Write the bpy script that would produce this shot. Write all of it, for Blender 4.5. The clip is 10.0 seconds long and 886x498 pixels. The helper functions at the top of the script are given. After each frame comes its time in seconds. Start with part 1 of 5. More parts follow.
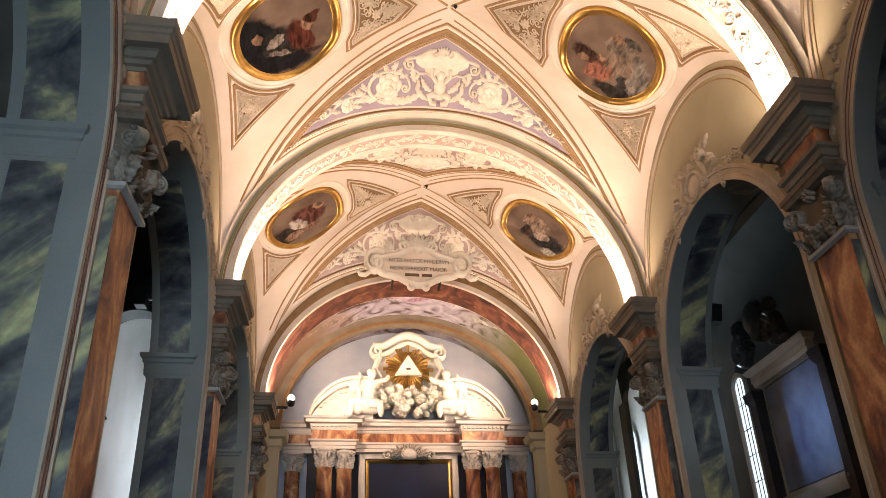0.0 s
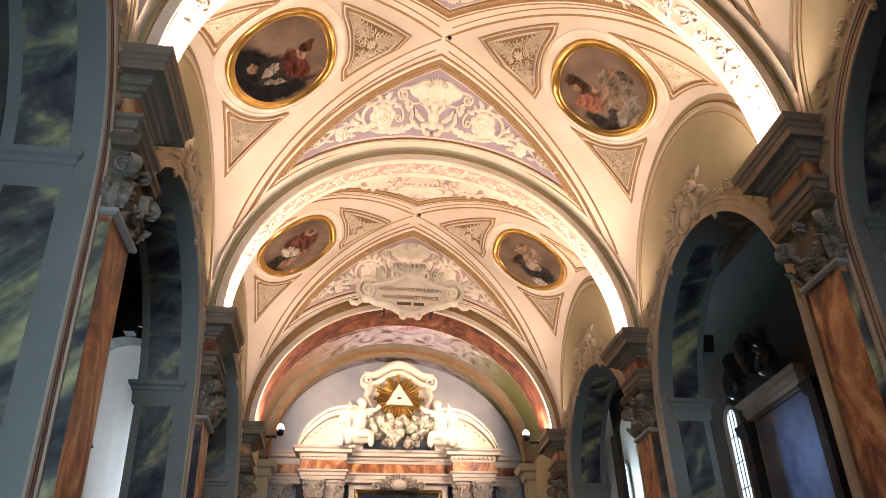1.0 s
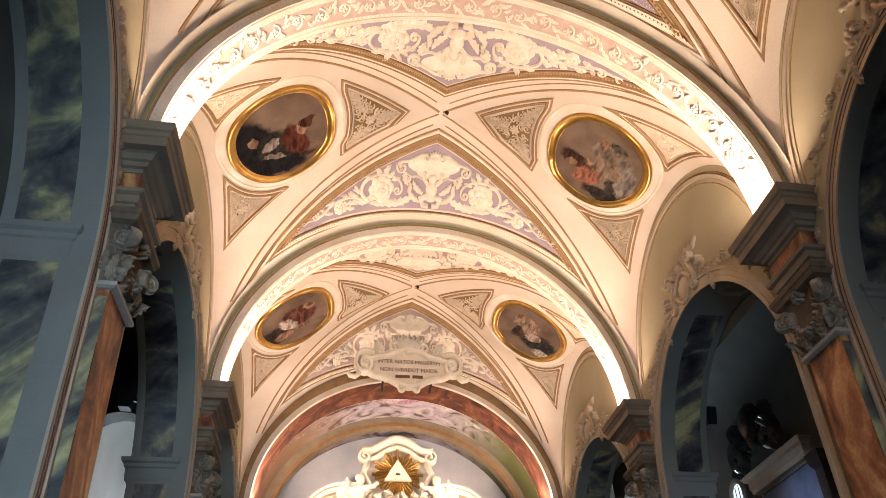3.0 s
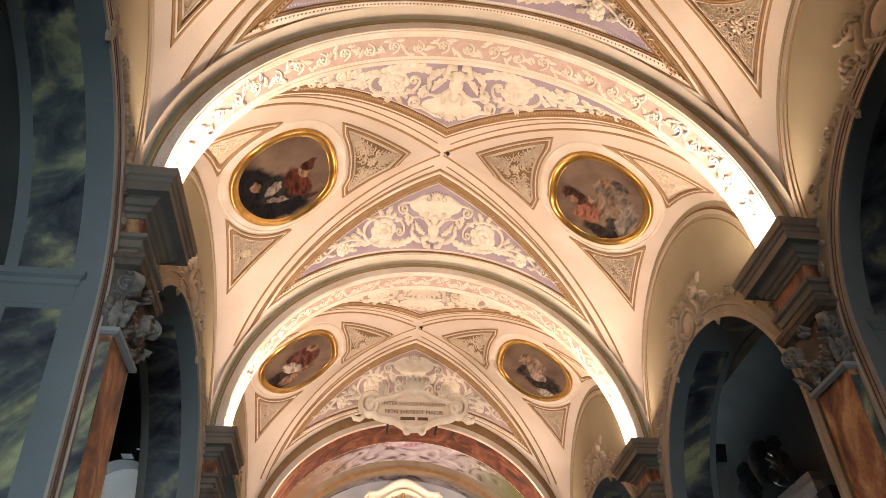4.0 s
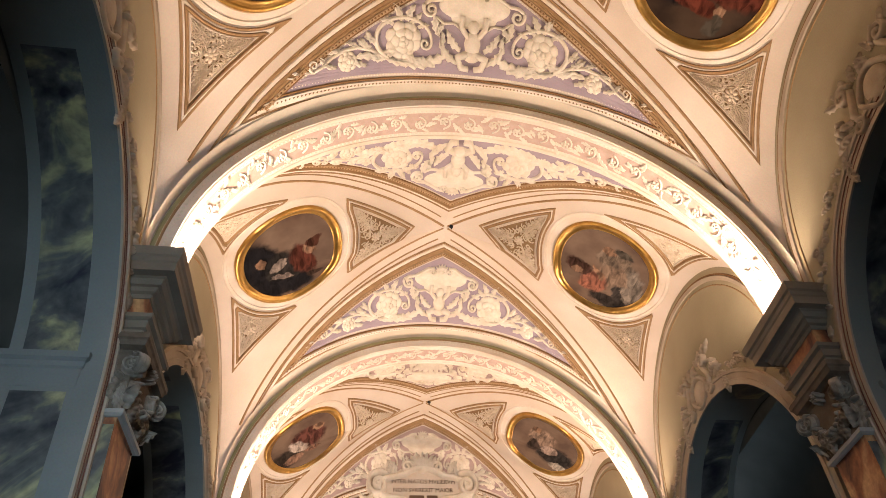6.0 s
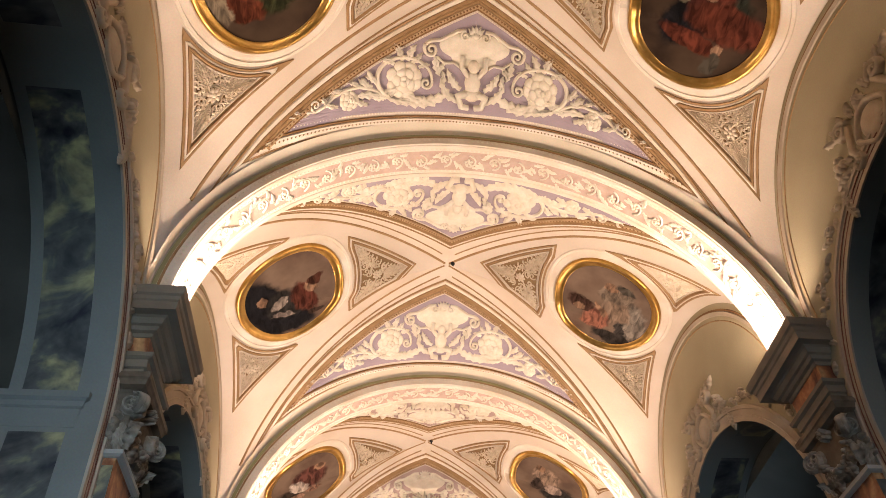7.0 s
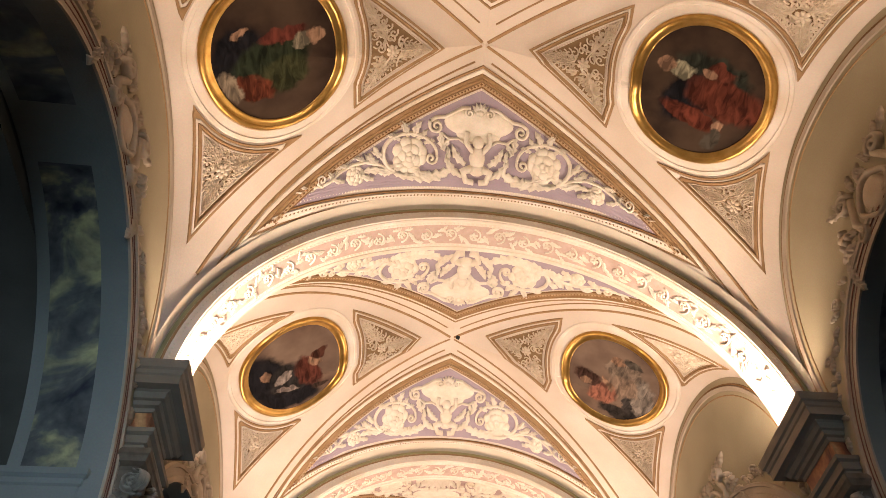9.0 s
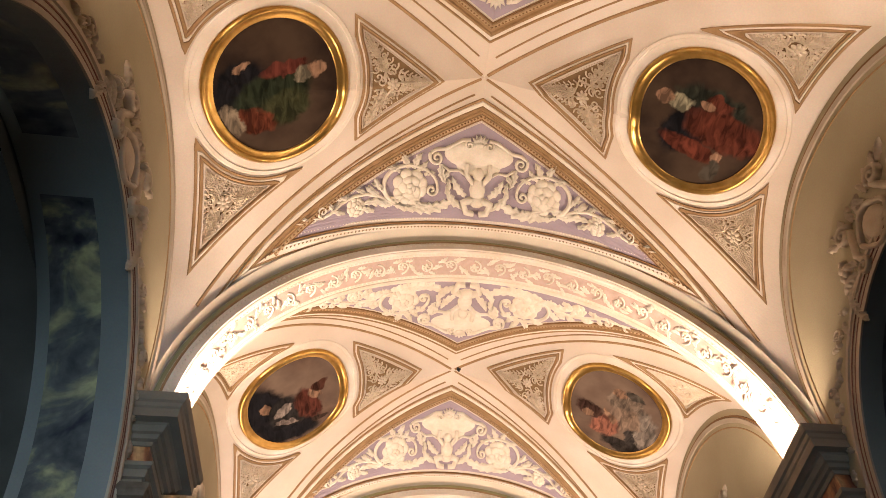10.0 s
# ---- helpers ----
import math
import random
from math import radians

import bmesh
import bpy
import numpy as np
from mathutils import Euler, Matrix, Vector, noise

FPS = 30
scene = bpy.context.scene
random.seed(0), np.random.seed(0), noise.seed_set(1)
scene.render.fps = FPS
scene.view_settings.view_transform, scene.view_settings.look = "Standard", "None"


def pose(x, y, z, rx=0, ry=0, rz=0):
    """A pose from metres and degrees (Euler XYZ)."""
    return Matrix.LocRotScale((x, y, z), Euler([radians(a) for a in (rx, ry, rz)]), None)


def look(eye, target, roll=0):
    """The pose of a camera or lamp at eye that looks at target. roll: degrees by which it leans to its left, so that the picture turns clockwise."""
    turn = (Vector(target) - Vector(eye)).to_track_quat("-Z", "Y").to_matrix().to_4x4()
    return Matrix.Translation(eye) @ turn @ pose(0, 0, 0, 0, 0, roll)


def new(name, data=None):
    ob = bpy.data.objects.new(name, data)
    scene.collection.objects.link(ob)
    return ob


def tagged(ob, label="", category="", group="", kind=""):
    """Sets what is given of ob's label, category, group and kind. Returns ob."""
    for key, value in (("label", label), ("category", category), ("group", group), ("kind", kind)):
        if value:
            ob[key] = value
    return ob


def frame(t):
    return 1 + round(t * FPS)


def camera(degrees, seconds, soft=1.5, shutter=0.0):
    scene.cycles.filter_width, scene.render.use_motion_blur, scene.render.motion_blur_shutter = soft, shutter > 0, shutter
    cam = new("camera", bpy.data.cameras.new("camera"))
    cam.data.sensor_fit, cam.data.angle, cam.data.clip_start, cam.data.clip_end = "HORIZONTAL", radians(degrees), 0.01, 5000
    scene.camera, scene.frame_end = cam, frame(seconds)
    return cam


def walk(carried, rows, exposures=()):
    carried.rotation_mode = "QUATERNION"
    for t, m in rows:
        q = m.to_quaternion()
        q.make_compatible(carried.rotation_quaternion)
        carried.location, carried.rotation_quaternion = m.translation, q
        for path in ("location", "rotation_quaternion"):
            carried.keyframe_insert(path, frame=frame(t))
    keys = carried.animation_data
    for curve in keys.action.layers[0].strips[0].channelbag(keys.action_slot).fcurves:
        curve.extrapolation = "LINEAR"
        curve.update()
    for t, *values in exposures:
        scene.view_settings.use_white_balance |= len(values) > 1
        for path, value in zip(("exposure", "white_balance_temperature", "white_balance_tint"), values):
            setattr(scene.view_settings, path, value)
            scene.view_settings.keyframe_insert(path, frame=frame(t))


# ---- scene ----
cam = camera(58.26, 10.0, 0.75)
# seconds, yaw, pitch, roll: the camera stands in the nave and tilts up
EYE = (-1.85, 0.0, 1.6)
ROWS = [
    (0.0, -7.09, 27.94, -2.35),
    (0.5, -7.44, 28.70, -2.08),
    (1.0, -7.82, 30.00, -2.20),
    (1.5, -8.05, 30.77, -2.28),
    (2.0, -8.15, 32.28, -2.37),
    (2.5, -8.25, 33.51, -2.32),
    (3.0, -8.22, 35.15, -2.77),
    (4.5, -8.02, 38.89, -4.20),
    (5.0, -7.86, 39.69, -4.60),
    (5.5, -8.08, 41.75, -4.73),
    (6.0, -8.23, 43.30, -5.10),
    (7.5, -8.54, 47.42, -5.67),
    (8.0, -8.65, 48.91, -5.68),
    (8.5, -8.71, 50.15, -5.62),
    (9.0, -8.67, 51.27, -5.77),
    (9.5, -8.73, 52.43, -6.09),
    (10.0, -9.00, 53.52, -6.15),
]


def aim(yaw, pitch, roll):
    return pose(*EYE, 0, 0, yaw) @ pose(0, 0, 0, 90 + pitch) @ pose(0, 0, 0, 0, 0, roll)


walk(cam, [(t, aim(yaw, pitch, roll)) for t, yaw, pitch, roll in ROWS], exposures=((0.0, 0.06), (3.0, 0.04), (4.5, -0.12), (6.0, -0.04), (10.0, -0.02)))

# ---- world and light ----
EXPOSURE = 0.0
scene.view_settings.exposure = EXPOSURE
world = bpy.data.worlds.new("world")
scene.world = world
world.use_nodes = True
sky = world.node_tree.nodes.new("ShaderNodeTexSky")
sky.sky_type = "NISHITA"
sky.sun_disc = False
sky.sun_elevation, sky.sun_rotation = radians(30), radians(200)
world.node_tree.links.new(sky.outputs[0], world.node_tree.nodes["Background"].inputs[0])
world.node_tree.nodes["Background"].inputs[1].default_value = 0.02

SKEW = 0.0691          # the nave's axis is not quite square to its arches
ARCHES = [-5.6, 1.5, 8.4, 15.5, 22.6]
CROWN = [12.55, 12.55, 12.6, 12.85, 12.5]
SPRING = 8.53          # top of the impost cornices
RING = 4.33            # half span of the arches
WALL = 4.6             # nave wall
APEX = 13.8
MIDS = [-2.05, 5.38, 12.12, 19.05]   # where the groins cross
LUNETTE = 11.75
RIM = 0.4              # how far the arches stand below the webs
HALF = 0.36            # half depth of an arch


def lamp(name, kind, place, power, colour, target=None, **more):
    data = bpy.data.lights.new(name, kind)
    data.energy, data.color = power, colour
    for key, value in more.items():
        if key == "size":
            data.size = value
        elif key == "size_y":
            data.shape = "RECTANGLE"
            data.size_y = value
        elif key == "radius":
            data.shadow_soft_size = value
        elif key == "spread":
            data.spread = value
    ob = new(name, data)
    x, y, z = place
    p = Vector((x, y + SKEW * x, z))
    ob.matrix_world = look(p, (target[0], target[1] + SKEW * target[0], target[2])) if target else Matrix.Translation(p)
    return ob


WARM = (1.0, 0.735, 0.60)
DAY = (0.74, 0.87, 1.0)
PALE_WARM = (1.0, 0.765, 0.635)
COOL = (0.50, 0.72, 1.0)
for n, y in enumerate(ARCHES):
    for s in (-1, 1):
        lamp("cornice_uplight", "AREA", (s * 4.1, y, SPRING + 0.1), (80, 182, 285, 310, 215)[n], WARM if n > 2 else PALE_WARM, (s * (3.3 if n < 2 else 2.7), y, 13.0), size=0.6, size_y=0.3, spread=radians(138 if n < 2 else 156))
# daylight from the open church door
lamp("door_light", "AREA", (-1.5, -5.7, 2.2), 235, COOL, (-1.8, 8, 4.3), size=2.2, size_y=3.2, spread=radians(64))
# added narrow fill that brightens the aisle altar's painting from across the nave
lamp("aisle_window_light", "AREA", (-7.4, 10.1, 5.2), 9, COOL, (7.4, 14.6, 5.8), size=0.6, size_y=1.2, spread=radians(10))
# added fills that brighten the far aisle walls from the end wall
lamp("aisle_end_window_light", "AREA", (-6.5, 26.7, 6.0), 130, DAY, (-7.4, 20.0, 7.4), size=1.2, size_y=2.6, spread=radians(44))
lamp("aisle_end_window_light", "AREA", (6.5, 26.7, 6.0), 170, DAY, (7.4, 23.6, 7.6), size=1.2, size_y=2.6, spread=radians(60))
for s in (-1, 1):
    lamp("chancel_spotlight", "AREA", (s * 3.45, 22.75, 8.95), 125, PALE_WARM, (s * 0.2, 26.0, 9.9), size=0.16, spread=radians(110))


# ---- materials ----
def material(name, colour, second=None, scale=3.0, rough=0.8, metal=0.0, bump=0.15, fine=40.0, amount=0.5, emit=0.0, gloss=0.2):
    m = bpy.data.materials.new(name)
    m.use_nodes = True
    nt = m.node_tree
    b = nt.nodes["Principled BSDF"]
    co = nt.nodes.new("ShaderNodeTexCoord")
    big = nt.nodes.new("ShaderNodeTexNoise")
    big.inputs["Scale"].default_value, big.inputs["Detail"].default_value = scale, 6
    small = nt.nodes.new("ShaderNodeTexNoise")
    small.inputs["Scale"].default_value, small.inputs["Detail"].default_value = fine, 4
    nt.links.new(co.outputs["Object"], big.inputs["Vector"])
    nt.links.new(co.outputs["Object"], small.inputs["Vector"])
    ramp = nt.nodes.new("ShaderNodeValToRGB")
    second = second or tuple(c * 0.8 for c in colour)
    ramp.color_ramp.elements[0].position, ramp.color_ramp.elements[1].position = 0.5 - amount / 2, 0.5 + amount / 2
    ramp.color_ramp.elements[0].color, ramp.color_ramp.elements[1].color = (*second, 1), (*colour, 1)
    nt.links.new(big.outputs["Fac"], ramp.inputs["Fac"])
    mix = nt.nodes.new("ShaderNodeMix")
    mix.data_type, mix.blend_type = "RGBA", "MULTIPLY"
    mix.inputs["Factor"].default_value = 0.25
    nt.links.new(ramp.outputs["Color"], mix.inputs["A"])
    nt.links.new(small.outputs["Color"], mix.inputs["B"])
    nt.links.new(mix.outputs["Result"], b.inputs["Base Color"])
    b.inputs["Roughness"].default_value, b.inputs["Metallic"].default_value = rough, metal
    b.inputs["Specular IOR Level"].default_value = gloss
    bp = nt.nodes.new("ShaderNodeBump")
    bp.inputs["Strength"].default_value, bp.inputs["Distance"].default_value = bump, 0.02
    nt.links.new(small.outputs["Fac"], bp.inputs["Height"])
    nt.links.new(bp.outputs["Normal"], b.inputs["Normal"])
    if emit:
        b.inputs["Emission Color"].default_value = (*colour, 1)
        b.inputs["Emission Strength"].default_value = emit
    return m


def marble(name, base, mid, vein, scale=1.4, rough=0.3, turn=(0.5, 0.4, 0.3), stretch=(1, 1, 0.55), kind="POINT"):
    m = bpy.data.materials.new(name)
    m.use_nodes = True
    nt = m.node_tree
    b = nt.nodes["Principled BSDF"]
    co = nt.nodes.new("ShaderNodeTexCoord")
    warp = nt.nodes.new("ShaderNodeTexNoise")
    warp.inputs["Scale"].default_value, warp.inputs["Detail"].default_value = scale, 8
    warp.inputs["Distortion"].default_value = 1.4
    mp = nt.nodes.new("ShaderNodeMapping")
    mp.vector_type = kind
    mp.inputs["Rotation"].default_value = turn
    mp.inputs["Scale"].default_value = stretch
    nt.links.new(co.outputs["Object"], mp.inputs["Vector"])
    nt.links.new(mp.outputs["Vector"], warp.inputs["Vector"])
    ramp = nt.nodes.new("ShaderNodeValToRGB")
    els = ramp.color_ramp.elements
    els[0].position, els[0].color = 0.34, (*base, 1)
    els[1].position, els[1].color = 0.68, (*vein, 1)
    e = els.new(0.52)
    e.color = (*mid, 1)
    nt.links.new(warp.outputs["Fac"], ramp.inputs["Fac"])
    fine = nt.nodes.new("ShaderNodeTexNoise")
    fine.inputs["Scale"].default_value, fine.inputs["Detail"].default_value = scale * 9, 6
    nt.links.new(co.outputs["Object"], fine.inputs["Vector"])
    mix = nt.nodes.new("ShaderNodeMix")
    mix.data_type, mix.blend_type = "RGBA", "OVERLAY"
    mix.inputs["Factor"].default_value = 0.45
    nt.links.new(ramp.outputs["Color"], mix.inputs["A"])
    nt.links.new(fine.outputs["Fac"], mix.inputs["B"])
    nt.links.new(mix.outputs["Result"], b.inputs["Base Color"])
    b.inputs["Roughness"].default_value = rough
    b.inputs["Specular IOR Level"].default_value = 0.25
    return m


CREAM = material("cream_vault_plaster", (0.74, 0.64, 0.515), (0.60, 0.49, 0.36), 0.9)
PALE = material("pale_rib_plaster", (0.84, 0.76, 0.63), (0.66, 0.53, 0.37), 1.6)
OCHRE = material("ochre_moulding_paint", (0.29, 0.16, 0.065), (0.19, 0.10, 0.038), 4)
OLIVE = material("olive_wall_plaster", (0.42, 0.355, 0.225), (0.33, 0.275, 0.165), 0.8)
STUCCO = material("white_stucco", (0.82, 0.75, 0.61), (0.66, 0.57, 0.42), 5)
LILAC = material("lilac_panel_paint", (0.41, 0.335, 0.36), (0.31, 0.245, 0.27), 2)
BLUSH = material("blush_panel_paint", (0.50, 0.375, 0.33), (0.38, 0.27, 0.235), 2)
GOLD = material("gilding", (0.62, 0.38, 0.11), (0.42, 0.23, 0.05), 6, rough=0.3, metal=0.9)
GREY = material("grey_green_paint", (0.255, 0.265, 0.235), (0.175, 0.185, 0.16), 0.7)
STONE = material("grey_cornice_stone", (0.42, 0.40, 0.34), (0.34, 0.32, 0.27), 2)
FLOOR = material("stone_floor", (0.075, 0.06, 0.05), (0.04, 0.033, 0.028), 1, rough=0.35)
WHITE = material("white_wall_plaster", (0.74, 0.73, 0.69), (0.60, 0.59, 0.54), 0.8)
ARCHIVOLT = material("tan_archivolt_paint", (0.50, 0.41, 0.30), (0.37, 0.29, 0.20), 1.5)
PINK = material("pale_pink_plaster", (0.60, 0.45, 0.36), (0.46, 0.32, 0.24), 6)
TAN = material("tan_panel_paint", (0.27, 0.17, 0.08), (0.20, 0.12, 0.052), 3)
OLIVE_BAND = material("olive_band_paint", (0.36, 0.33, 0.165), (0.27, 0.245, 0.11), 2)
BRONZE = material("dark_bronze_carving", (0.10, 0.09, 0.08), (0.03, 0.028, 0.026), 4, rough=0.32, gloss=0.6)
ROPE = material("rope_moulding_paint", (0.52, 0.36, 0.20), (0.38, 0.24, 0.12), 6)
OCHRE_LIGHT = material("light_ochre_moulding_paint", (0.40, 0.25, 0.12), (0.28, 0.165, 0.07), 5)
CLOTH_ROSE = material("red_line_paint", (0.24, 0.11, 0.075), (0.12, 0.05, 0.035), 6)
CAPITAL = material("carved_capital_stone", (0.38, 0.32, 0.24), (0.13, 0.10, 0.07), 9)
# brown of the bell, darkened to paint in shade between the carved leaves
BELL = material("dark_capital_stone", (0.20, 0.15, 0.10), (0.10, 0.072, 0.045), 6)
FOLIAGE = material("cream_foliage_stucco", (0.74, 0.63, 0.47), (0.56, 0.45, 0.31), 8)
CORNICE = material("cornice_stone", (0.29, 0.235, 0.165), (0.18, 0.14, 0.095), 1.5)
PALE_STONE = material("pale_altar_stone", (0.62, 0.54, 0.44), (0.52, 0.43, 0.33), 3)
DARKSTONE = material("dark_altar_stone", (0.07, 0.06, 0.06), (0.04, 0.035, 0.035), 2)
WARMSTUCCO = material("cream_stucco", (0.56, 0.46, 0.33), (0.44, 0.34, 0.23), 4)
# aisle plaster with the gloom of the near aisles painted into its colour
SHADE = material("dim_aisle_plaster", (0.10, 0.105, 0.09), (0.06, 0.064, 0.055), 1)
IRON = material("black_iron", (0.03, 0.03, 0.03), (0.02, 0.02, 0.02), 6, rough=0.5, metal=0.6)
TABLET = material("cream_tablet_plaster", (0.74, 0.65, 0.51), (0.60, 0.50, 0.37), 3)
LETTER = material("dark_letter_paint", (0.16, 0.10, 0.06), (0.10, 0.06, 0.035), 6)
BULB = material("glowing_bulb", (1.0, 0.85, 0.65), (1.0, 0.85, 0.65), 1, emit=25)
DAYLIGHT = material("daylit_glass", (0.75, 0.87, 1.0), (0.75, 0.87, 1.0), 1, emit=1.2)
NIGHTPAINT = material("night_painting", (0.015, 0.02, 0.05), (0.01, 0.008, 0.008), 0.8, rough=0.4)
BLUEPAINT = material("blue_painting", (0.20, 0.27, 0.42), (0.05, 0.065, 0.14), 1.2, rough=0.4)
APSEPAINT = material("grey_blue_wall_painting", (0.62, 0.60, 0.57), (0.36, 0.37, 0.40), 0.7)
ARCHFACE = material("cream_arch_paint", (0.74, 0.66, 0.50), (0.60, 0.51, 0.36), 1.5)
RIBPAINT = material("grey_brown_rib_paint", (0.26, 0.20, 0.13), (0.18, 0.135, 0.085), 2)
RED = marble("red_brown_marble", (0.075, 0.024, 0.015), (0.31, 0.115, 0.045), (0.56, 0.31, 0.13), 2.0, 0.45)
DEEPRED = marble("dark_red_marble", (0.03, 0.011, 0.009), (0.12, 0.038, 0.02), (0.24, 0.10, 0.05), 1.6, 0.5)
GREEN = marble("grey_green_marble", (0.022, 0.022, 0.03), (0.105, 0.108, 0.095), (0.43, 0.40, 0.19), 1.3, 0.35, (0.5, -0.85, 0.3), (2.6, 1.2, 0.8), "TEXTURE")


def dab(nt, coords, under, centre, radii, turn, light, dark, folds, soft=0.35):
    """One soft-edged dab of paint over what lies under it."""
    mp = nt.nodes.new("ShaderNodeMapping")
    mp.vector_type = "TEXTURE"
    mp.inputs["Location"].default_value = (*centre, 0)
    mp.inputs["Rotation"].default_value = (0, 0, turn)
    mp.inputs["Scale"].default_value = (*radii, 1)
    nt.links.new(coords, mp.inputs["Vector"])
    flat = nt.nodes.new("ShaderNodeVectorMath")
    flat.operation = "MULTIPLY"
    flat.inputs[1].default_value = (1, 1, 0)
    nt.links.new(mp.outputs["Vector"], flat.inputs[0])
    far = nt.nodes.new("ShaderNodeVectorMath")
    far.operation = "LENGTH"
    nt.links.new(flat.outputs["Vector"], far.inputs[0])
    edge = nt.nodes.new("ShaderNodeMapRange")
    edge.interpolation_type = "SMOOTHSTEP"
    edge.inputs["From Min"].default_value, edge.inputs["From Max"].default_value = 1.0 + soft / 2, 1.0 - soft / 2
    nt.links.new(far.outputs["Value"], edge.inputs["Value"])
    tone = nt.nodes.new("ShaderNodeMix")
    tone.data_type = "RGBA"
    tone.inputs["A"].default_value, tone.inputs["B"].default_value = (*dark, 1), (*light, 1)
    nt.links.new(folds, tone.inputs["Factor"])
    over = nt.nodes.new("ShaderNodeMix")
    over.data_type = "RGBA"
    nt.links.new(edge.outputs["Result"], over.inputs["Factor"])
    nt.links.new(under, over.inputs["A"])
    nt.links.new(tone.outputs["Result"], over.inputs["B"])
    return over.outputs["Result"]


def brushed(nt, warp=0.12, scale=5.0):
    """Wavering coordinates for brush edges, and a folded light and dark."""
    co = nt.nodes.new("ShaderNodeTexCoord")
    noi = nt.nodes.new("ShaderNodeTexNoise")
    noi.inputs["Scale"].default_value, noi.inputs["Detail"].default_value = scale, 4
    nt.links.new(co.outputs["Object"], noi.inputs["Vector"])
    mid = nt.nodes.new("ShaderNodeVectorMath")
    mid.operation = "SUBTRACT"
    mid.inputs[1].default_value = (0.5, 0.5, 0.5)
    nt.links.new(noi.outputs["Color"], mid.inputs[0])
    amp = nt.nodes.new("ShaderNodeVectorMath")
    amp.operation = "SCALE"
    amp.inputs["Scale"].default_value = warp * 2
    nt.links.new(mid.outputs["Vector"], amp.inputs[0])
    add = nt.nodes.new("ShaderNodeVectorMath")
    nt.links.new(co.outputs["Object"], add.inputs[0])
    nt.links.new(amp.outputs["Vector"], add.inputs[1])
    mp = nt.nodes.new("ShaderNodeMapping")
    mp.inputs["Rotation"].default_value, mp.inputs["Scale"].default_value = (0.2, 0.3, 0.7), (9.0, 3.2, 4.0)
    fold = nt.nodes.new("ShaderNodeTexNoise")
    fold.inputs["Scale"].default_value, fold.inputs["Detail"].default_value, fold.inputs["Distortion"].default_value = 1.0, 5, 0.9
    ramp = nt.nodes.new("ShaderNodeMapRange")
    ramp.inputs["From Min"].default_value, ramp.inputs["From Max"].default_value = 0.36, 0.66
    nt.links.new(co.outputs["Object"], mp.inputs["Vector"])
    nt.links.new(mp.outputs["Vector"], fold.inputs["Vector"])
    nt.links.new(fold.outputs["Fac"], ramp.inputs["Value"])
    return add.outputs["Vector"], ramp.outputs["Result"], co, noi


def painted_canvas(name, place, s, ground, deep, dabs):
    """An old oil painting: plain soft shapes on a brown ground. Each dab: out, along, radii, turn, colour."""
    m = bpy.data.materials.new(name)
    m.use_nodes = True
    nt = m.node_tree
    b = nt.nodes["Principled BSDF"]
    coords, folds, co, noi = brushed(nt)
    base = nt.nodes.new("ShaderNodeMix")
    base.data_type = "RGBA"
    base.inputs["A"].default_value, base.inputs["B"].default_value = (*deep, 1), (*ground, 1)
    big = nt.nodes.new("ShaderNodeTexNoise")
    big.inputs["Scale"].default_value, big.inputs["Detail"].default_value = 1.3, 5
    nt.links.new(co.outputs["Object"], big.inputs["Vector"])
    lift = nt.nodes.new("ShaderNodeMapRange")
    lift.inputs["From Min"].default_value, lift.inputs["From Max"].default_value = 0.35, 0.65
    nt.links.new(big.outputs["Fac"], lift.inputs["Value"])
    nt.links.new(lift.outputs["Result"], base.inputs["Factor"])
    out = base.outputs["Result"]
    for a, c, ra, rc, turn, colour in dabs:
        x = place[0] + s * a
        out = dab(nt, coords, out, (x, place[1] + c + SKEW * x), (ra, rc), s * turn, colour, tuple(k * 0.28 for k in colour), folds)
    nt.links.new(out, b.inputs["Base Color"])
    b.inputs["Roughness"].default_value, b.inputs["Specular IOR Level"].default_value = 0.75, 0.05
    return m


